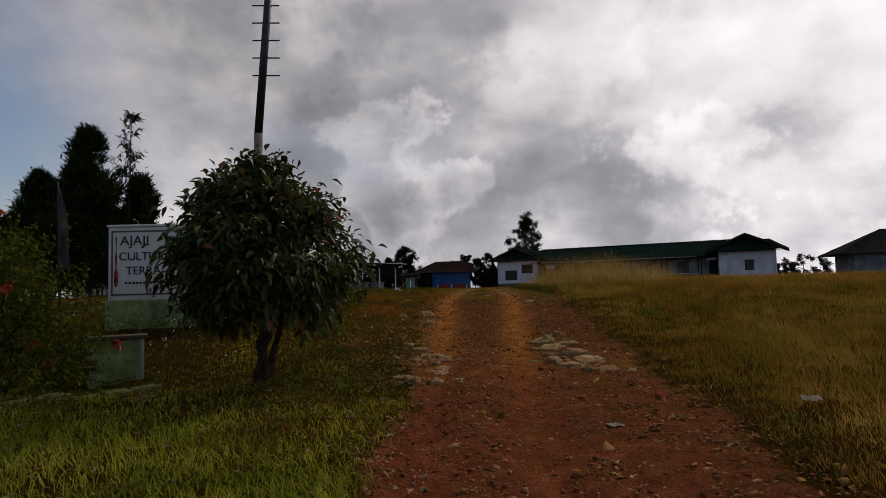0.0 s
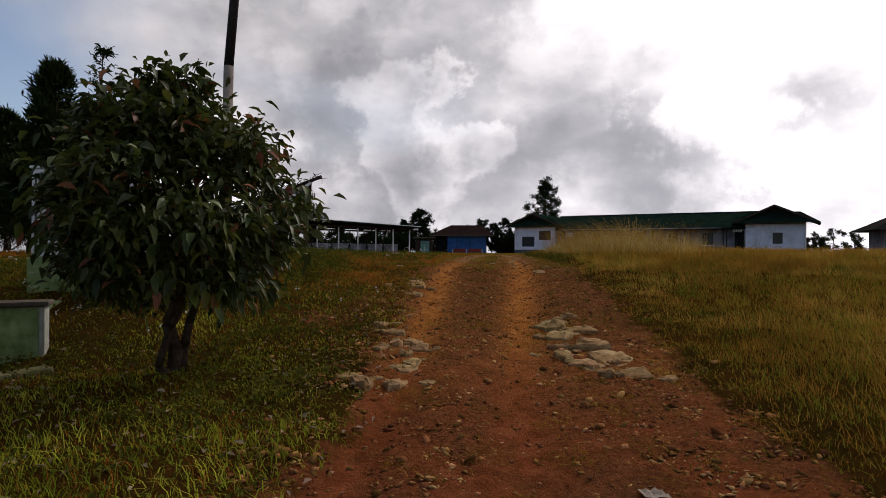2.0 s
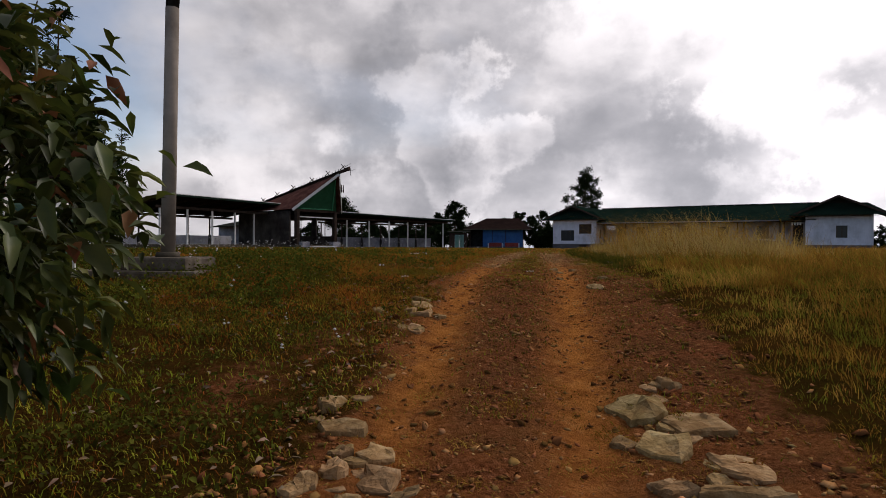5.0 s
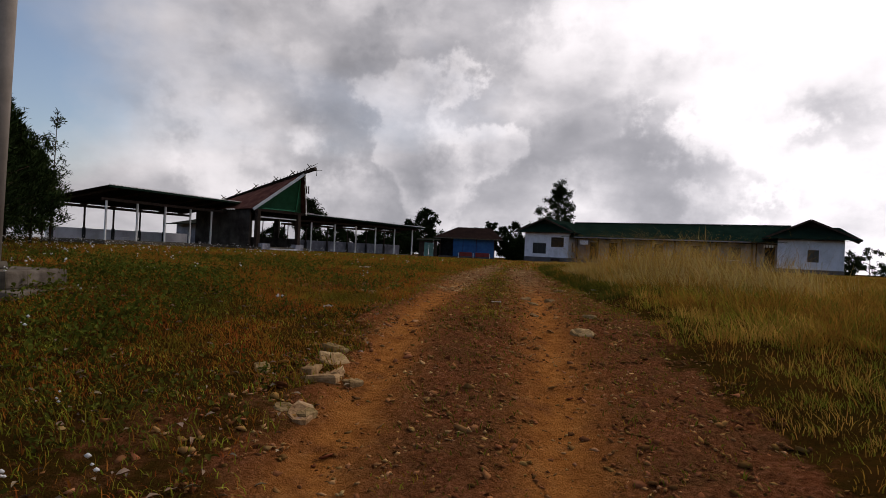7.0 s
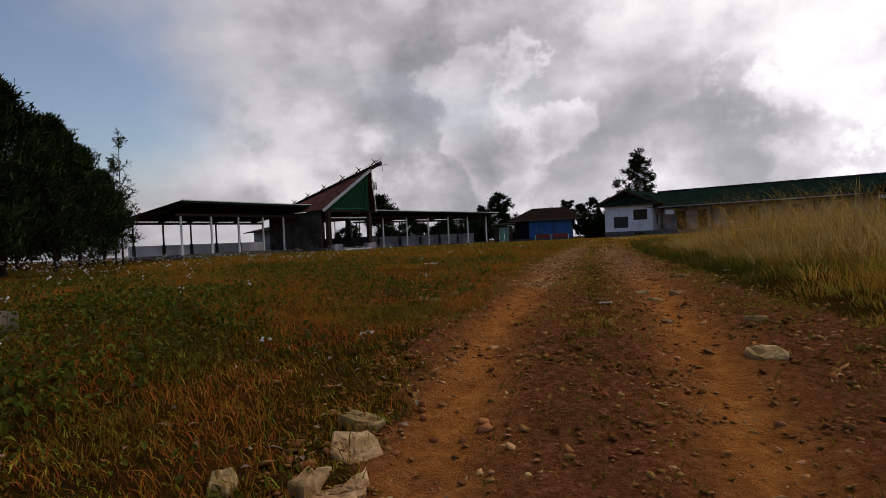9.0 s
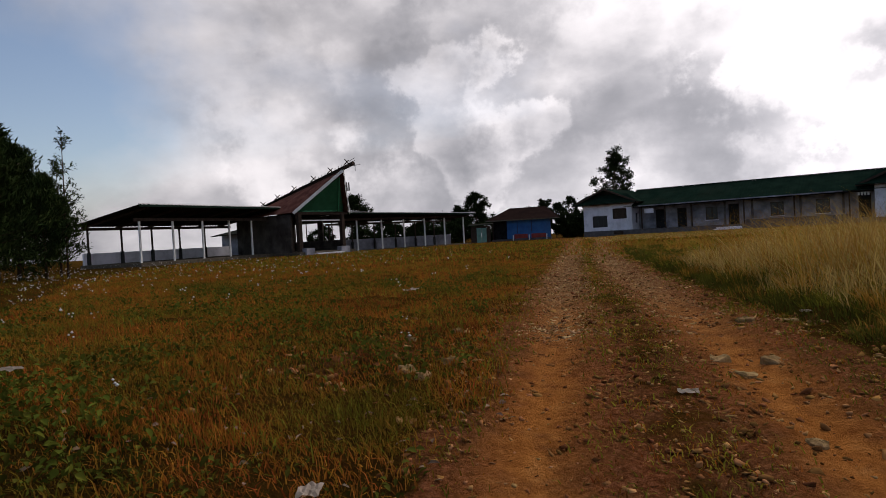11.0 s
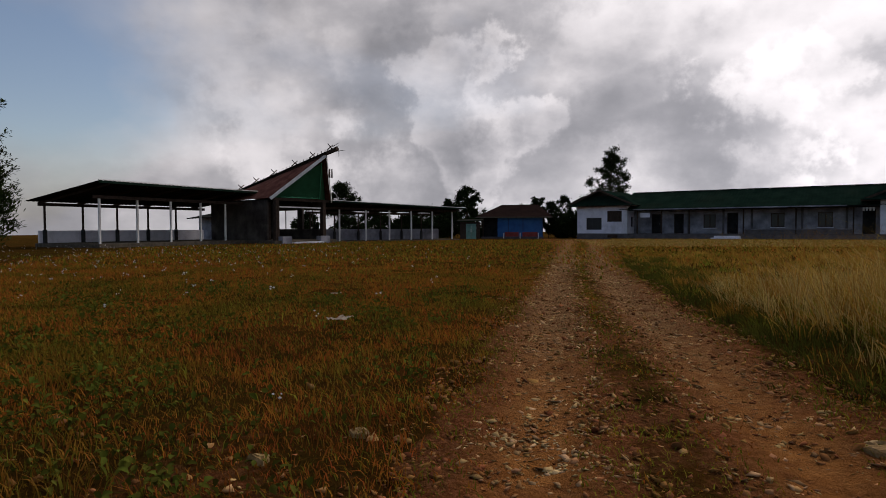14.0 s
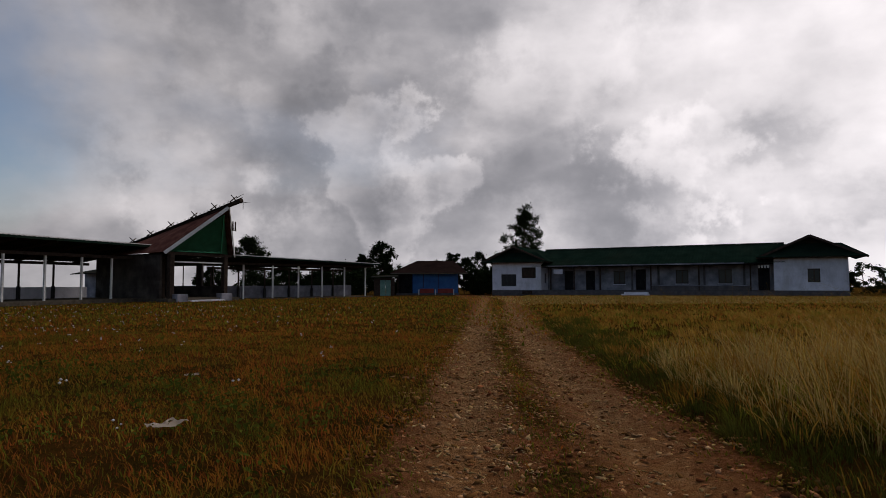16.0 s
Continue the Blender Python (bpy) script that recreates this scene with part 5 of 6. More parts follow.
# ---- grass and weeds ----
def blades(name, x, y, height, width, lean, mat, label, category="grass"):
    """Curved grass blades rooted on the ground at x, y."""
    n = len(x)
    z = ground_z(x, y) - 0.01
    a = RNG.random(n) * math.tau
    side = np.stack([np.cos(a), np.sin(a), 0 * a], 1) * width[:, None] * 0.5
    b = RNG.random(n) * math.tau
    bend = np.stack([np.cos(b) - 0.35, np.sin(b), 0 * b], 1) * (lean * height)[:, None]
    root = np.stack([x, y, z], 1)
    up = np.array([0, 0, 1.0])
    h = height[:, None]
    v = np.stack([root - side, root + side, root + up * h * 0.55 + bend * 0.3 - side * 0.75, root + up * h * 0.55 + bend * 0.3 + side * 0.75, root + up * h * (1 - 0.25 * lean[:, None]) + bend], 1).reshape(-1, 3)
    t = np.array([(0, 1, 3), (0, 3, 2), (2, 3, 4)])
    tris = (t[None] + 5 * np.arange(n)[:, None, None]).reshape(-1, 3)
    return triangles(name, v, tris, mat, label, category)


def spread(n, x_of, y0, y1, power):
    u = RNG.random(n)
    y = y0 + (y1 - y0) * u ** power
    lo, hi = x_of(y)
    return lo + (hi - lo) * RNG.random(n), y


def patchy(x, y, scale, shift):
    return 0.5 + 0.5 * np.sin(x * scale + 1.3 * np.sin(y * scale * 0.7 + shift)) * np.cos(y * scale * 0.9 + shift + 0.8 * np.sin(x * scale * 1.3))


def off_road(x, y, keep):
    w = road_weight(x, y)
    return RNG.random(len(x)) > w * keep


# short green cover on the near verge
x, y = spread(90000, lambda y: (-2.6 - 0.72 * y, edge_left(y) + 0.35), 1.6, 13.0, 1.15)
k = off_road(x, y, 1.15) & (RNG.random(len(x)) < 0.25 + 0.75 * patchy(x, y, 1.9, 0.4))
x, y = x[k], y[k]
hh = RNG.uniform(0.025, 0.11, len(x)) * (0.5 + 0.6 * patchy(x, y, 0.9, 2.0))
blades("short_grass", x, y, hh * (0.8 + 0.7 * smooth_step(8.0, 3.5, y)), RNG.uniform(0.004, 0.009, len(x)), RNG.uniform(0.3, 1.3, len(x)), M_verge_grass, "short green turf with creeping weeds beside the track")
x, y = spread(30000, lambda y: (-2.6 - 0.72 * y, edge_left(y) + 0.3), 1.6, 14.0, 1.1)
k = off_road(x, y, 1.2) & (RNG.random(len(x)) < patchy(x, y, 1.3, 3.4) ** 1.4)
x, y = x[k], y[k]
blades("dry_turf", x, y, RNG.uniform(0.02, 0.10, len(x)), RNG.uniform(0.003, 0.007, len(x)), RNG.uniform(0.3, 1.2, len(x)), M_red_grass, "reddish brown dry turf on the verge")
# rust-coloured field
x, y = spread(200000, lambda y: (-2.5 - 0.6 * (y - 8), edge_left(y) + 0.25), 9.5, 44.0, 1.75)
k = off_road(x, y, 1.2) & (RNG.random(len(x)) < (0.35 + 0.65 * patchy(x, y, 1.1, 1.5)) * smooth_step(9.0, 14.0, y) * (1 - smooth_step(30, 44, y)))
x, y = x[k], y[k]
blades("low_field_grass", x, y, RNG.uniform(0.02, 0.10, len(x)) * (0.5 + 0.9 * patchy(x, y, 2.4, 0.3)), RNG.uniform(0.004, 0.009, len(x)) * (1 + 0.05 * (y - 12)), RNG.uniform(0.3, 1.3, len(x)), M_red_grass, "matted rust and olive low grass beside the track")
x, y = spread(90000, lambda y: (-3.0 - 0.95 * (y - 4), edge_left(y) + 0.25), 9.5, 62.0, 2.3)
k = off_road(x, y, 1.2) & (RNG.random(len(x)) < (0.35 + 0.65 * patchy(x, y, 0.7, 1.0)) * smooth_step(9.0, 13.0, y)) & (x > -26 + 0.1 * y)
x, y = x[k], y[k]
far = np.clip((y - 10) / 14, 0, 3)
blades("field_grass", x, y, RNG.uniform(0.03, 0.12, len(x)) * (0.4 + patchy(x, y, 1.8, 2.3)) * smooth_step(8.5, 12.0, y) * (1 - 0.45 * smooth_step(15, 24, y)), RNG.uniform(0.004, 0.008, len(x)) * (1 + 0.9 * far), RNG.uniform(0.3, 1.1, len(x)), M_red_grass, "rust-brown knee-low field grass")
x, y = spread(42000, lambda y: (-3.0 - 0.95 * (y - 4), edge_left(y) + 0.3), 10.0, 60.0, 2.2)
k = off_road(x, y, 1.2) & (RNG.random(len(x)) < patchy(x, y, 0.5, 4.0) ** 2) & (x > -24)
x, y = x[k], y[k]
far = np.clip((y - 10) / 14, 0, 3)
blades("green_field_grass", x, y, RNG.uniform(0.04, 0.14, len(x)), RNG.uniform(0.006, 0.013, len(x)) * (0.7 + 0.9 * far), RNG.uniform(0.4, 1.2, len(x)), M_green_grass, "green patches in the field grass")
for name, mat, n, label in (("matted_field_grass", M_red_grass, 80000, "dense matted rusty grass of the field"), ("matted_green_grass", M_green_grass, 30000, "dense olive grass of the field")):
    x, y = spread(n, lambda y: (-2.5 - 0.75 * (y - 11), edge_left(y) + 0.2), 14.0, 30.0, 1.25)
    k = off_road(x, y, 1.2) & (RNG.random(len(x)) < (0.45 + 0.55 * patchy(x, y, 1.5, 0.8 if mat is M_red_grass else 3.9)))
    x, y = x[k], y[k]
    blades(name, x, y, RNG.uniform(0.04, 0.15, len(x)) * (0.5 + 0.7 * patchy(x, y, 2.9, 5.0)), RNG.uniform(0.003, 0.007, len(x)) * (1 + 0.05 * (y - 14)), RNG.uniform(0.3, 1.0, len(x)), mat, label)
# far part of the field, up to the buildings
for name, mat, n, label in (("far_field_grass", M_red_grass, 26000, "matted brown grass of the far field"), ("far_straw_grass", M_dry_grass, 22000, "straw-coloured grass of the far field"), ("far_green_grass", M_green_grass, 22000, "olive grass of the far field")):
    x, y = spread(n, lambda y: (-4 - 0.42 * y, 8 + 0.42 * y), 27.0, 84.0, 1.25)
    k = (x > -24.5 + 0.28 * np.maximum(0, y - 48)) & (RNG.random(len(x)) < smooth_step(26, 38, y) * (1 - 0.8 * road_weight(x, y))) & (y < 82 - 0.5 * np.maximum(0, x - 4)) & (y < 76 + 0.4 * (x + 8))
    k &= (x > 1.0) if mat is M_dry_grass else (x > -99)
    x, y = x[k], y[k]
    blades(name, x, y, RNG.uniform(0.06, 0.15, len(x)), RNG.uniform(0.03, 0.07, len(x)), RNG.uniform(0.3, 1.0, len(x)), mat, label)
x, y = spread(16000, lambda y: (3.5 + 0 * y, 12 + 0.32 * y), 48.0, 80.0, 1.0)
k = (y < 80 - 0.5 * np.maximum(0, x - 4)) & (RNG.random(len(x)) < 1 - 0.6 * road_weight(x, y))
x, y = x[k], y[k]
blades("mown_straw", x, y, RNG.uniform(0.05, 0.12, len(x)), RNG.uniform(0.04, 0.08, len(x)), RNG.uniform(0.4, 1.2, len(x)), M_straw, "pale dry grass before the long building")
# thin grass along the crown of the track and its shoulders
def crown(n, y0, y1, power, mat, name, label, tall):
    x, y = spread(n, lambda y: (edge_left(y) - 0.1, edge_right(y) + 0.1), y0, y1, power)
    k = RNG.random(len(x)) < np.clip(1.0 - 1.35 * rut_weight(x, y), 0, 1) ** 1.5 * (0.1 + 0.9 * patchy(x, y, 2.3, 0.7)) * (0.2 + 0.8 * smooth_step(11.0, 16.0, y))
    x, y = x[k], y[k]
    blades(name, x, y, RNG.uniform(0.02, tall, len(x)), RNG.uniform(0.004, 0.009, len(x)) * (1 + 0.03 * (y - 8)), RNG.uniform(0.4, 1.1, len(x)), mat, label)


crown(80000, 8.5, 36.0, 1.6, M_green_grass, "crown_grass", "thin olive grass along the crown of the track", 0.07)
crown(45000, 8.5, 36.0, 1.6, M_red_grass, "dry_crown_grass", "thin rusty grass along the crown of the track", 0.06)
# right-hand bank
x, y = spread(70000, lambda y: (edge_right(y) - 0.15, 3.6 + 0.95 * y), 1.5, 16.0, 1.15)
k = off_road(x, y, 1.25) & (RNG.random(len(x)) < 0.08 + 0.7 * patchy(x, y, 1.1, 5.0) ** 2)
x, y = x[k], y[k]
d = np.clip((x - edge_right(y)) / 1.6, 0, 1)
blades("bank_grass", x, y, RNG.uniform(0.04, 0.12, len(x)) * (0.6 + 0.8 * d), RNG.uniform(0.005, 0.011, len(x)), RNG.uniform(0.4, 1.1, len(x)), M_green_grass, "mixed green grass on the bank")
x, y = spread(60000, lambda y: (edge_right(y) + 0.1, 3.6 + 0.95 * y), 2.0, 18.0, 1.1)
k = off_road(x, y, 1.3) & (RNG.random(len(x)) < 0.2 + 0.8 * patchy(x, y, 0.8, 0.3))
x, y = x[k], y[k]
d = np.clip((x - edge_right(y)) / 1.6, 0, 1)
blades("dry_bank_grass", x, y, RNG.uniform(0.05, 0.15, len(x)) * (0.45 + d), RNG.uniform(0.003, 0.006, len(x)), RNG.uniform(0.3, 1.1, len(x)), M_dry_grass, "straw-coloured grass on the bank")
# tussocks: blades fan out from each centre
def tussocks(name, cx, cy, per, radius, height, width, mat, label, category="grass"):
    n = len(cx)
    a = RNG.random((n, per)) * math.tau
    r = RNG.random((n, per)) ** 0.7 * radius[:, None]
    x, y = cx[:, None] + np.cos(a) * r, cy[:, None] + np.sin(a) * r
    x = np.maximum(x, edge_right(y) + 0.05)
    h = height[:, None] * RNG.uniform(0.45, 1.1, (n, per))
    out = (0.25 + 1.05 * RNG.random((n, per)) ** 1.4) * h
    bx, by = (np.cos(a) * 0.8 + RNG.normal(size=a.shape) * 0.35 - 0.3) * out, (np.sin(a) * 0.8 + RNG.normal(size=a.shape) * 0.35) * out
    x, y, h, bx, by = (v.ravel() for v in (x, y, h, bx, by))
    w = np.repeat(width, per) * RNG.uniform(0.7, 1.3, n * per)
    z = ground_z(x, y) - 0.01
    t = RNG.random(n * per) * math.tau
    sx, sy = np.cos(t) * w / 2, np.sin(t) * w / 2
    rows = []
    for f, g, k in ((0, 0, 1.0), (0.45, 0.22, 0.9), (0.8, 0.6, 0.6)):
        for s in (-1, 1):
            rows.append(np.stack([x + bx * g + s * sx * k, y + by * g + s * sy * k, z + h * f], 1))
    rows.append(np.stack([x + bx, y + by, z + h * RNG.uniform(0.75, 1.0, len(h))], 1))
    v = np.stack(rows, 1).reshape(-1, 3)
    tri = np.array([(0, 1, 3), (0, 3, 2), (2, 3, 5), (2, 5, 4), (4, 5, 6)])
    triangles(name, v, (tri[None] + 7 * np.arange(len(x))[:, None, None]).reshape(-1, 3), mat, label, category)


def stand(x, y):
    """How tall the crest's grass grows at x, y: 0 to 1."""
    lush = 0.62 * np.exp(-((x - 3.8) / 1.7) ** 2 - ((y - 20.0) / 2.3) ** 2)
    return smooth_step(0.1, 1.2, x - edge_right(y)) * (0.3 * smooth_step(11.5, 14.5, y) * (1 - 0.7 * smooth_step(22, 27, y)) + 1.0 * lush)


x, y = spread(2600, lambda y: (edge_right(y) + 0.25, 4.5 + 0.75 * y), 12.5, 38.0, 1.5)
far = np.clip((y - 14) / 12, 0, 2)
x = x + 0.25 * np.sin(2.1 * y) * np.cos(1.7 * x)
tussocks("tall_grass", x, y, 34, RNG.uniform(0.12, 0.3, len(x)), 0.16 + RNG.uniform(0.28, 0.66, len(x)) * stand(x, y), 0.007 * (1 + 0.6 * far), M_dry_grass, "tall dry yellow-brown grass tussocks beside the track")
x, y = spread(520, lambda y: (edge_right(y) + 0.45, 5.4 + 0 * y), 16.5, 24.0, 1.0)
tussocks("long_straw", x, y, 12, RNG.uniform(0.05, 0.16, len(x)), 0.2 + RNG.uniform(0.6, 1.25, len(x)) * stand(x, y), np.full(len(x), 0.006), M_straw, "long pale straw stalks leaning out of the tall grass")
x, y = spread(1500, lambda y: (edge_right(y) + 0.2, 4.5 + 0.75 * y), 12.5, 38.0, 1.5)
far = np.clip((y - 14) / 12, 0, 2)
tussocks("tall_green_grass", x, y, 32, RNG.uniform(0.12, 0.3, len(x)), 0.12 + RNG.uniform(0.25, 0.5, len(x)) * stand(x, y), 0.008 * (1 + 0.6 * far), M_green_grass, "green undergrowth among the tall grass")
x, y = spread(900, lambda y: (edge_right(y) + 0.05, edge_right(y) + 1.3), 16.0, 34.0, 1.3)
tussocks("edge_grass", x, y, 26, RNG.uniform(0.07, 0.2, len(x)), RNG.uniform(0.06, 0.2, len(x)), 0.004 * (1 + 0.04 * (y - 10)), M_weed, "dark green grass along the edge of the track")
x, y = spread(2300, lambda y: (edge_right(y) + 0.12, 3.0 + 0.8 * y), 2.0, 15.0, 1.0)
tussocks("bank_tussocks", x, y, 22, RNG.uniform(0.08, 0.2, len(x)), RNG.uniform(0.07, 0.2, len(x)) * (0.5 + 0.7 * smooth_step(0, 1.5, x - edge_right(y))), np.full(len(x), 0.005), M_dry_grass, "straw-coloured low tussocks on the bank")
x, y = spread(2300, lambda y: (edge_right(y) + 0.1, 3.0 + 0.8 * y), 2.0, 15.0, 1.0)
tussocks("green_bank_tussocks", x, y, 22, RNG.uniform(0.08, 0.2, len(x)), RNG.uniform(0.05, 0.13, len(x)) * (0.5 + 0.7 * smooth_step(0, 1.5, x - edge_right(y))), np.full(len(x), 0.005), M_green_grass, "green low tussocks on the bank")
x, y = spread(1500, lambda y: (edge_right(y) + 0.6, 5.2 + 0 * y), 17.5, 23.5, 1.0)
blades("grass_stalks", x, y, RNG.uniform(0.8, 1.3, len(x)), RNG.uniform(0.004, 0.007, len(x)), RNG.uniform(0.35, 0.9, len(x)), M_dry_grass, "long arching seed stalks above the tall grass")
# thin growth on the middle strip and in the track
x, y = spread(90000, lambda y: (edge_left(y) - 0.1, edge_right(y) + 0.1), 2.5, 60.0, 1.75)
w = rut_weight(x, y)
mid = (x > track_left(y)) & (x < track_right(y))
k = RNG.random(len(x)) < np.where(mid, 0.15 + 0.8 * smooth_step(10, 17, y), 0.22) * (1 - w) ** 1.5 * (0.1 + 0.9 * patchy(x, y, 3.1, 1.9) ** 1.5)
x, y = x[k], y[k]
half = RNG.random(len(x)) < 0.5
for sel, name, mat, label in ((half, "track_grass", M_green_grass, "sparse low green grass between the ruts"), (~half, "dry_track_grass", M_red_grass, "dry brown grass between the ruts")):
    a, b = x[sel], y[sel]
    blades(name, a, b, RNG.uniform(0.015, 0.06, len(a)), RNG.uniform(0.004, 0.009, len(a)) * (1 + 0.7 * np.clip((b - 12) / 14, 0, 2)), RNG.uniform(0.4, 1.4, len(a)), mat, label)
# tufts and cut grass lying on the lower track
x, y = RNG.uniform(-1.5, 1.2, 260), RNG.uniform(3.6, 9.5, 260)
k = RNG.random(260) < 0.25 + 0.75 * patchy(x, y, 2.0, 0.2) ** 2
x, y = np.repeat(x[k], 60), np.repeat(y[k], 60)
x, y = x + RNG.normal(size=len(x)) * 0.07, y + RNG.normal(size=len(x)) * 0.08
blades("cut_grass", x, y, RNG.uniform(0.02, 0.06, len(x)), RNG.uniform(0.003, 0.007, len(x)), RNG.uniform(0.8, 2.4, len(x)), M_dry_grass, "dry cut grass and twigs strewn on the track")


def weeds(n, x0, x1, y0, y1, size, name, label, mat, height=0.12, shift=0.0):
    x, y = RNG.uniform(x0, x1, n), RNG.uniform(y0, y1, n)
    k = (x < edge_left(y) - 0.1) & (RNG.random(n) < patchy(x, y, 1.6, shift) ** 2)
    x, y = x[k], y[k]
    per = 7
    base = np.repeat(np.stack([x, y, ground_z(x, y)], 1), per, 0) + RNG.normal(size=(len(x) * per, 3)) * np.array([0.05, 0.05, 0.0])
    base[:, 2] += RNG.uniform(0.0, height, len(base))
    L = RNG.uniform(0.6, 1.3, len(base)) * size
    ob = leaf_mesh(name, base, RNG.normal(size=base.shape) + np.array([0, 0, 0.5]), L, L * 0.6, mat, None)
    tagged(ob, label, "weeds", kind="stuff")


weeds(3600, -7.0, -1.2, 5.5, 17.0, 0.045, "low_weeds", "low dark broad-leaved weeds on the verge", M_weed, 0.13, 0.6)
weeds(4200, -8.5, -3.0, 9.5, 14.5, 0.048, "creeper_patch", "thick green creeper round the pole's plinth", M_bush, 0.22, 2.0)
weeds(9000, -7.0, -1.2, 2.6, 14.0, 0.034, "small_weeds", "small creeping weeds in the turf", M_weed, 0.06, 4.0)

weeds(2600, -9.0, -1.6, 15.0, 24.0, 0.05, "field_weeds", "leafy green weeds scattered in the field grass", M_bush, 0.16, 1.1)

# pale weed blossoms
x, y = spread(3400, lambda y: (-3.2 - 0.9 * (y - 5), -1.7 + 0 * y), 8.0, 42.0, 1.4)
k = RNG.random(len(x)) < 0.05 + 0.95 * smooth_step(3.5, 11.0, -x) * patchy(x, y, 0.8, 0.9)
x, y = x[k], y[k]
hgt = RNG.uniform(0.12, 0.42, len(x))
top = np.stack([x, y, ground_z(x, y) + hgt], 1)
octa = np.array([(1, 0, 0), (-1, 0, 0), (0, 1, 0), (0, -1, 0), (0, 0, 0.7), (0, 0, -0.7)], float)
heads = (top[:, None, None] + RNG.normal(size=(len(x), 3, 1, 3)) * 0.016 + octa[None, None] * RNG.uniform(0.008, 0.017, (len(x), 3, 1, 1))).reshape(-1, 3)
face = np.array([(0, 2, 4), (2, 1, 4), (1, 3, 4), (3, 0, 4), (2, 0, 5), (1, 2, 5), (3, 1, 5), (0, 3, 5)])
triangles("weed_blossoms", heads, (face[None] + 6 * np.arange(3 * len(x))[:, None, None]).reshape(-1, 3), M_seed, "scattered small white weed blossoms in the field", "flowers")
blades("blossom_stems", x, y, hgt, np.full(len(x), 0.004), np.full(len(x), 0.02), M_weed, "thin stems of the white weeds", "flowers")

# ---- stones and litter ----
PHI = (1 + 5 ** 0.5) / 2
ICO = np.array([(-1, PHI, 0), (1, PHI, 0), (-1, -PHI, 0), (1, -PHI, 0), (0, -1, PHI), (0, 1, PHI), (0, -1, -PHI), (0, 1, -PHI), (PHI, 0, -1), (PHI, 0, 1), (-PHI, 0, -1), (-PHI, 0, 1)], float) / 1.9
ICO_F = np.array([(0, 11, 5), (0, 5, 1), (0, 1, 7), (0, 7, 10), (0, 10, 11), (1, 5, 9), (5, 11, 4), (11, 10, 2), (10, 7, 6), (7, 1, 8), (3, 9, 4), (3, 4, 2), (3, 2, 6), (3, 6, 8), (3, 8, 9), (4, 9, 5), (2, 4, 11), (6, 2, 10), (8, 6, 7), (9, 8, 1)])


SHARD = np.sign(ICO) * np.abs(ICO) ** 0.6 * 0.85
OCTA_F = np.array([(0, 2, 4), (2, 1, 4), (1, 3, 4), (3, 0, 4), (2, 0, 5), (1, 2, 5), (3, 1, 5), (0, 3, 5)])


def pebbles(name, x, y, size, label, mat, flat=0.5, chip=False):
    """Loose stones lying on the ground: twelve-cornered ones, or six-cornered chips."""
    n = len(x)
    corner, faces = (octa * 1.15, OCTA_F) if chip else (SHARD, ICO_F)
    m = len(corner)
    z = ground_z(x, y) + size * flat * 0.2
    sc = np.stack([size * RNG.uniform(0.6, 1.3, n), size * RNG.uniform(0.6, 1.3, n), size * flat * RNG.uniform(0.6, 1.2, n)], 1)
    v = corner[None] * (1 + 0.34 * np.clip(RNG.normal(size=(n, m, 1)), -1.7, 1.9)) * sc[:, None]
    a = RNG.random(n) * math.tau
    c, s = np.cos(a)[:, None], np.sin(a)[:, None]
    v = np.stack([v[..., 0] * c - v[..., 1] * s, v[..., 0] * s + v[..., 1] * c, v[..., 2]], -1) + np.stack([x, y, z], 1)[:, None]
    v[..., 2] += (v[..., 0] - x[:, None]) * RNG.normal(size=(n, 1)) * 0.3 + (v[..., 1] - y[:, None]) * RNG.normal(size=(n, 1)) * 0.3
    triangles(name, v.reshape(-1, 3), (faces[None] + m * np.arange(n)[:, None, None]).reshape(-1, 3), mat, label, "stones")


x, y = spread(42000, lambda y: (edge_left(y) - 0.3, edge_right(y) + 0.15), 2.2, 42.0, 1.45)
k = RNG.random(len(x)) < (1.0 - 0.7 * rut_weight(x, y)) * (0.3 + 0.7 * patchy(x, y, 2.2, 1.1))
x, y = x[k], y[k]
pebbles("gravel", x, y, RNG.uniform(0.006, 0.017, len(x)) * (1 + 0.02 * y), "loose gravel strewn over the track", M_pebble, 0.6, True)
x, y = spread(12000, lambda y: (edge_left(y) - 0.35, edge_right(y) + 0.2), 2.2, 24.0, 1.15)
k = RNG.random(len(x)) < (1.0 - 0.75 * rut_weight(x, y)) * (0.2 + 0.8 * patchy(x, y, 1.7, 2.4))
x, y = x[k], y[k]
pebbles("earth_clods", x, y, 0.007 + 0.026 * RNG.random(len(x)) ** 2.5, "crumbled earth clods on the track", M_clod, 0.6)
x, y = spread(1100, lambda y: (edge_left(y) - 0.5, edge_right(y) + 0.3), 3.0, 34.0, 1.3)
k = RNG.random(len(x)) < (1.0 - 0.7 * rut_weight(x, y)) * (0.25 + 0.75 * patchy(x, y, 1.4, 0.2))
x, y = x[k], y[k]
pebbles("track_stones", x, y, 0.014 + 0.032 * RNG.random(len(x)) ** 2, "fist-sized stones lying on the track", M_pebble, 0.38)
x, y = RNG.normal(-2.3, 0.6, 320), RNG.normal(15.9, 0.8, 320)
pebbles("bare_patch_stones", x, y, 0.008 + 0.035 * RNG.random(len(x)) ** 3, "loose stones on the bare patch beside the track", M_pebble, 0.4)
x, y = RNG.normal(-1.75, 0.35, 420), RNG.uniform(6.0, 13.5, 420)
pebbles("verge_stones", x, y, 0.010 + 0.03 * RNG.random(len(x)) ** 2.5, "loose stones along the worn verge", M_pebble, 0.4)
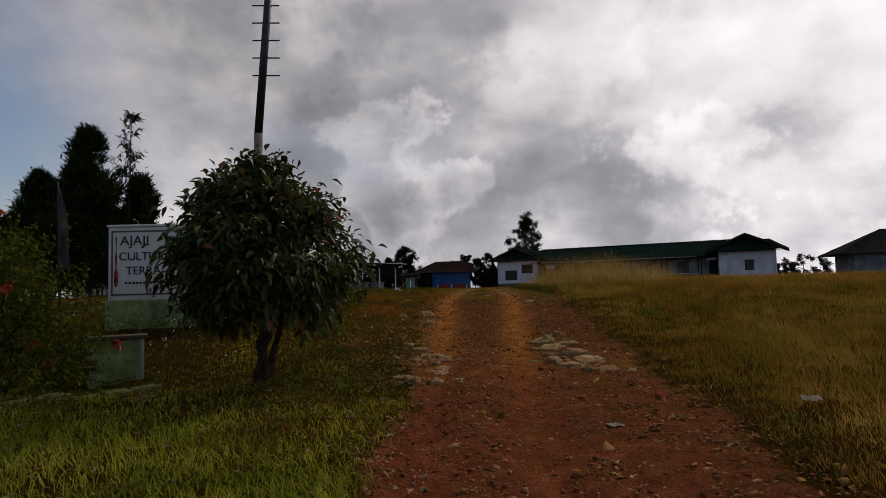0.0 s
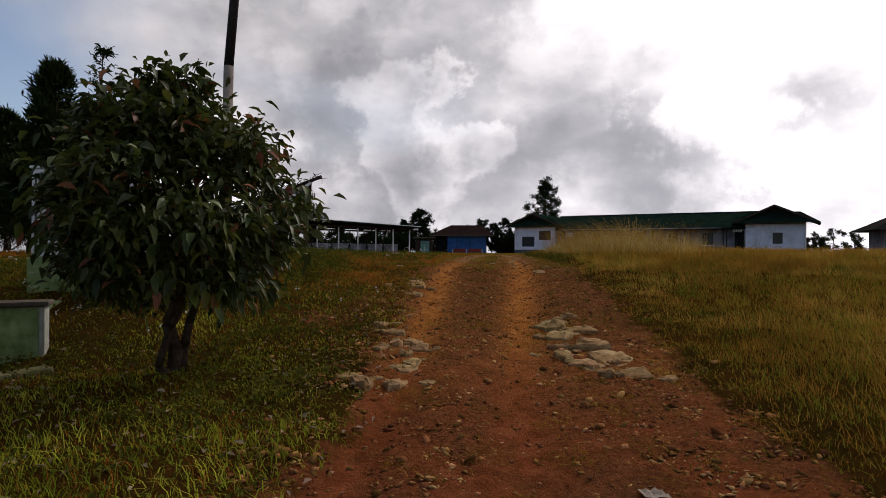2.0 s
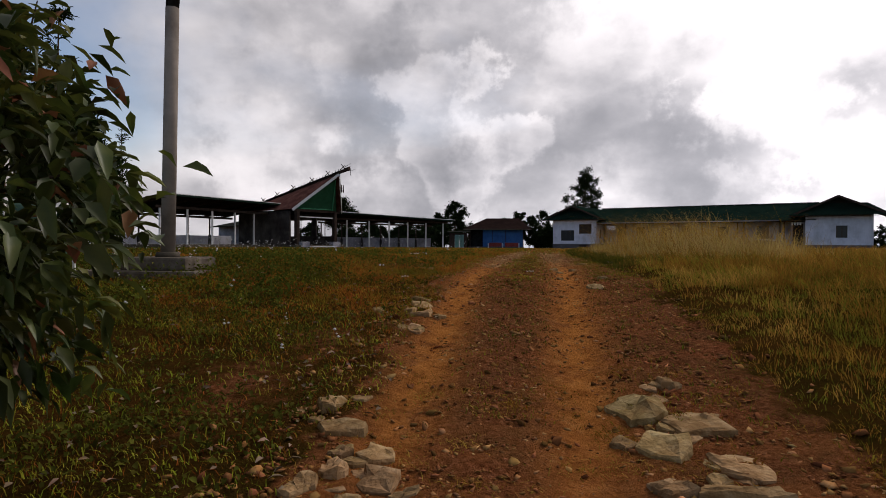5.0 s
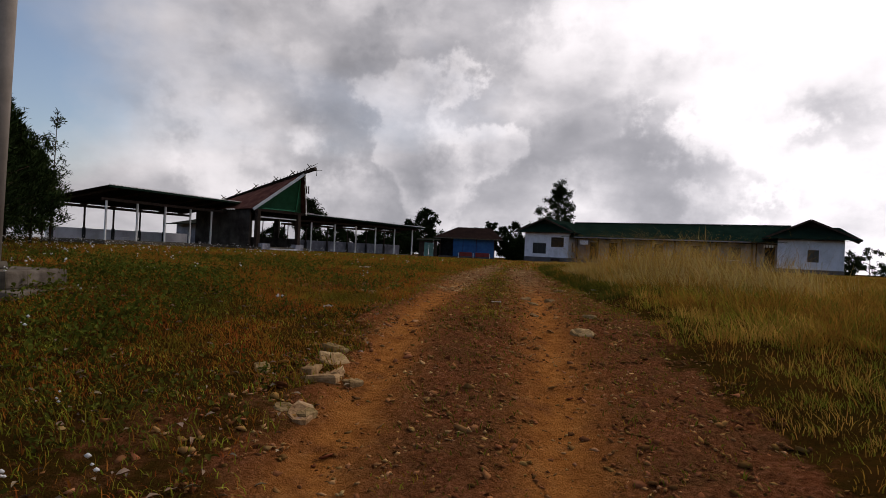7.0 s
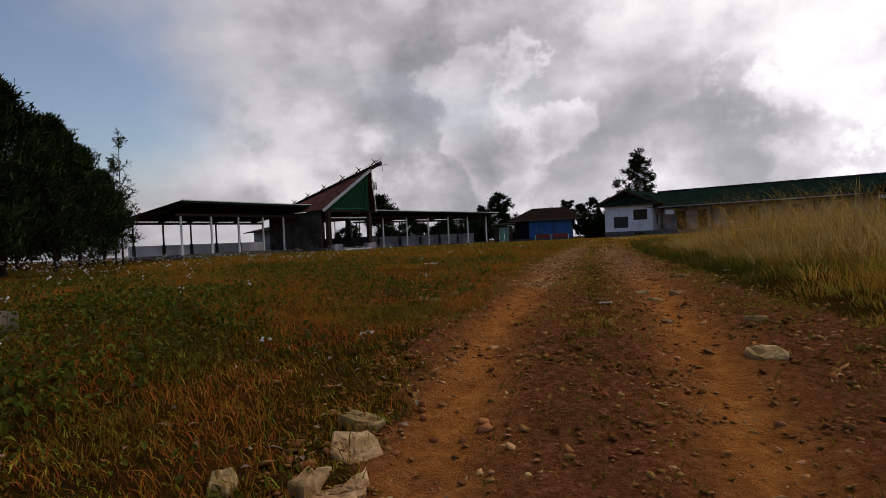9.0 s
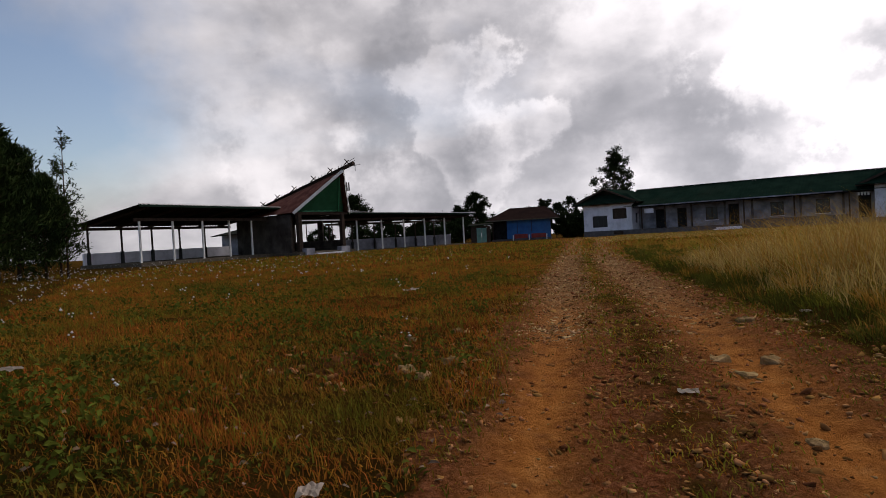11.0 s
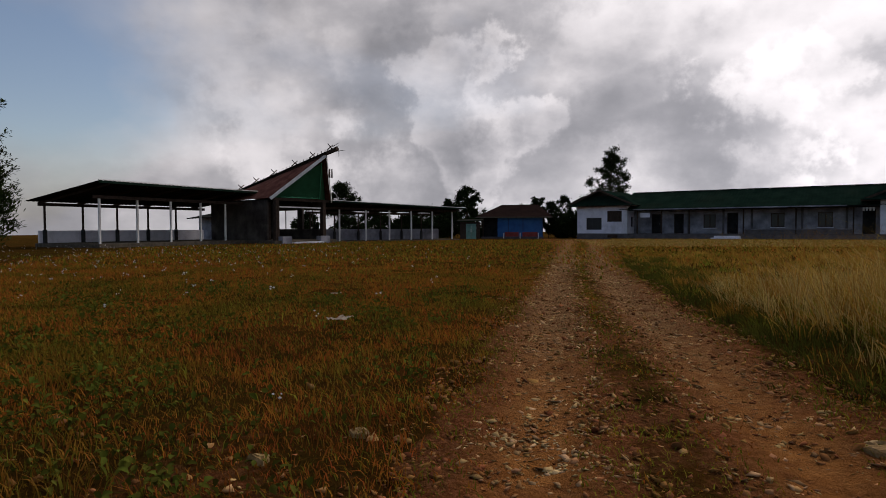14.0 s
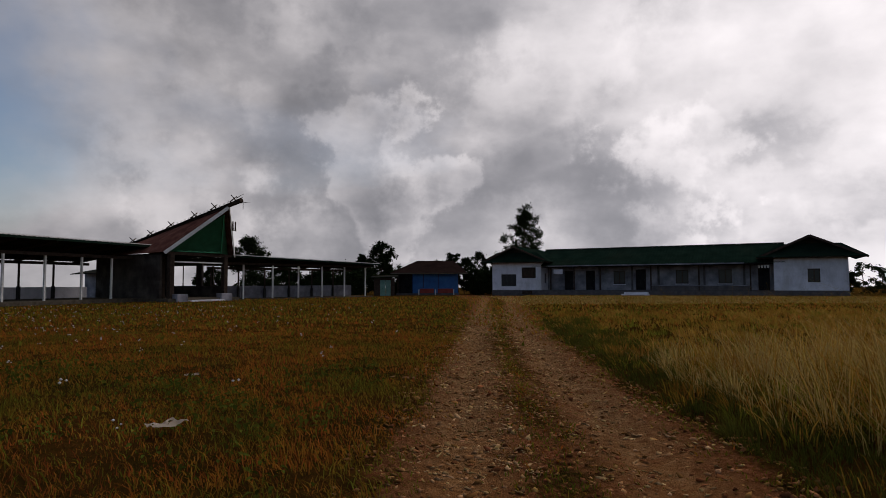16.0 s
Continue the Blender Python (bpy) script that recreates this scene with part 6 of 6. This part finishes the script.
for side_of, n in ((track_left, 13000), (track_right, 6500)):
    x, y = spread(n, lambda y: (side_of(y) - 0.45, side_of(y) + 0.48), 16.6, 40.0, 1.25)
    k = RNG.random(len(x)) < 0.15 + 0.85 * patchy(x, y, 2.6, 1.0)
    x, y = x[k], y[k]
    pebbles("broken_stone", x, y, (0.006 + 0.021 * RNG.random(len(x)) ** 2.2) * (1 + 0.02 * (y - 16)), "broken stone bedding worn into the ruts", M_stone_chip, 0.4, True)
x, y = spread(1700, lambda y: (-2.5 - 0.5 * y, edge_left(y) + 0.3), 2.0, 15.0, 1.1)
a = RNG.random(len(x)) * math.tau
fl = np.stack([x, y, ground_z(x, y) + 0.015], 1)
tagged(leaf_mesh("fallen_leaves", fl, np.stack([np.cos(a), np.sin(a), RNG.uniform(-0.1, 0.5, len(x))], 1), RNG.uniform(0.03, 0.08, len(x)), RNG.uniform(0.015, 0.035, len(x)), M_dry_leaf, None), "dry curled leaves fallen on the verge", "leaves", kind="stuff")


def flagstone(x, y, w, l, turn, thick=0.06, tilt=(0, 0)):
    """A broken slab: ragged outline, splintered upper face, half sunk."""
    bm = bmesh.new()
    n = int(RNG.integers(9, 15))
    ang = np.sort(np.linspace(0, math.tau, n, endpoint=False) + RNG.normal(size=n) * 0.2)
    corner = 1 + 0.22 * np.abs(np.cos(2 * ang + RNG.uniform(0, 3)))
    rim = [(w * 0.52 * math.cos(a) * q, l * 0.52 * math.sin(a) * q) for a, q in zip(ang, corner * RNG.uniform(0.72, 1.12, n))]
    slope = RNG.normal(size=2) * 0.22
    lift = lambda p, q: thick * (1 + RNG.normal() * 0.16) + (p * slope[0] + q * slope[1]) * thick / 0.1
    low = [bm.verts.new((p * 1.05, q * 1.05, -0.09)) for p, q in rim]
    mid = [bm.verts.new((p * RNG.uniform(0.97, 1.04), q * RNG.uniform(0.97, 1.04), lift(p, q) * 0.7)) for p, q in rim]
    top = [bm.verts.new((p * f, q * f, lift(p, q))) for (p, q), f in zip(rim, RNG.uniform(0.8, 0.96, n))]
    inner = [bm.verts.new((p * f, q * f, lift(p, q) * 1.04)) for (p, q), f in zip(rim, RNG.uniform(0.3, 0.6, n))]
    for a, b in ((low, mid), (mid, top), (top, inner)):
        for k in range(n):
            bm.faces.new((a[k], a[(k + 1) % n], b[(k + 1) % n], b[k]))
    heart = bm.verts.new((0, 0, thick * 1.05))
    for k in range(n):
        bm.faces.new((inner[k], inner[(k + 1) % n], heart))
    ob = part("flat_stone", bm, M_stone, None, m=pose(x, y, gz(x, y) - 0.01, tilt[0], tilt[1], turn))
    tagged(ob, "rough buff flagstone half sunk in the track", "stone", "flagstones laid in the ruts")


RIGHT_STONES = [(0.24, 8.72, 0.28, 0.41), (0.52, 8.51, 0.37, 0.42), (0.27, 8.14, 0.28, 0.32), (0.54, 9.19, 0.14, 0.21), (0.59, 7.92, 0.27, 0.29), (0.49, 7.62, 0.34, 0.20), (0.20, 7.31, 0.19, 0.3), (0.59, 7.17, 0.31, 0.4), (0.32, 7.02, 0.25, 0.3), (0.44, 6.77, 0.17, 0.36), (0.65, 6.72, 0.25, 0.3), (0.20, 7.68, 0.17, 0.2)]
LEFT_STONES = [(-1.46, 8.22, 0.28, 0.23), (-1.64, 8.6, 0.15, 0.19), (-1.2, 8.0, 0.18, 0.25), (-1.12, 7.65, 0.21, 0.24), (-1.22, 7.42, 0.12, 0.2), (-1.13, 7.12, 0.15, 0.24), (-1.16, 6.88, 0.18, 0.18), (-1.18, 6.46, 0.16, 0.32), (-1.41, 6.29, 0.15, 0.22), (-1.48, 11.26, 0.22, 0.24), (-1.42, 10.55, 0.15, 0.26), (-1.36, 7.71, 0.13, 0.16)]
UPPER_STONES = [(-1.52, 11.69, 0.2, 0.3), (-1.56, 11.95, 0.22, 0.2), (-1.59, 11.4, 0.11, 0.25), (-1.95, 11.36, 0.1, 0.2), (-1.4, 11.36, 0.08, 0.2), (0.56, 13.02, 0.2, 0.2), (0.19, 14.15, 0.1, 0.1), (0.8, 14.01, 0.14, 0.14), (0.83, 17.17, 0.15, 0.2), (1.23, 17.16, 0.18, 0.16), (-2.03, 15.56, 0.13, 0.18), (-1.88, 15.32, 0.1, 0.14), (-1.85, 17.1, 0.1, 0.1), (-1.75, 15.75, 0.1, 0.13), (-2.23, 16.65, 0.12, 0.1), (0.19, 15.69, 0.12, 0.2), (0.28, 15.42, 0.16, 0.2), (0.55, 15.65, 0.14, 0.16)]
for i, (x, y, w, l) in enumerate(RIGHT_STONES + LEFT_STONES):
    for q in range(2):
        flagstone(x + float(RNG.uniform(-0.24, 0.24)), y + float(RNG.uniform(-0.2, 0.2)), float(RNG.uniform(0.08, 0.15)), float(RNG.uniform(0.08, 0.18)), float(RNG.uniform(-40, 40)), float(RNG.uniform(0.015, 0.035)))
    flagstone(x, y, w, l, float(RNG.uniform(-12, 12)), float(RNG.uniform(0.03, 0.052)), (float(RNG.uniform(-4, 4)), float(RNG.uniform(-4, 4))))
for i, (x, y, w, l) in enumerate(UPPER_STONES):
    flagstone(x, y, w, l, float(RNG.uniform(-40, 40)), float(RNG.uniform(0.02, 0.04)), (float(RNG.uniform(-9, 9)), float(RNG.uniform(-8, 8))))


def paper(x, y, s, name="paper_scrap", label="crumpled pale paper scrap lying in the grass", lift=0.03):
    bm = bmesh.new()
    n = 6
    g = [[bm.verts.new(((i / n - 0.5) * s * 1.3, (j / n - 0.5) * s, s * 0.2 * noise.noise((i * 0.9 + x * 3, j * 0.9, y)) + s * 0.1)) for j in range(n + 1)] for i in range(n + 1)]
    for i in range(n):
        for j in range(n):
            bm.faces.new((g[i][j], g[i + 1][j], g[i + 1][j + 1], g[i][j + 1]))
    bmesh.ops.solidify(bm, geom=bm.faces, thickness=0.003)
    ob = part(name, bm, M_litter, None, m=pose(x, y, gz(x, y) + lift, 0, 0, 40 * x))
    tagged(ob, label, "litter", "paper scraps along the track")


for x, y, s in ((1.66, 4.62, 0.13), (0.2, 4.58, 0.09), (-0.22, 14.81, 0.09), (-2.95, 20.3, 0.19), (-3.83, 22.9, 0.12), (-2.02, 13.47, 0.1), (-4.83, 14.94, 0.14), (1.45, 17.3, 0.12)):
    paper(x, y, s, lift=0.06 if x < -1.6 or x > 1.5 else 0.01)
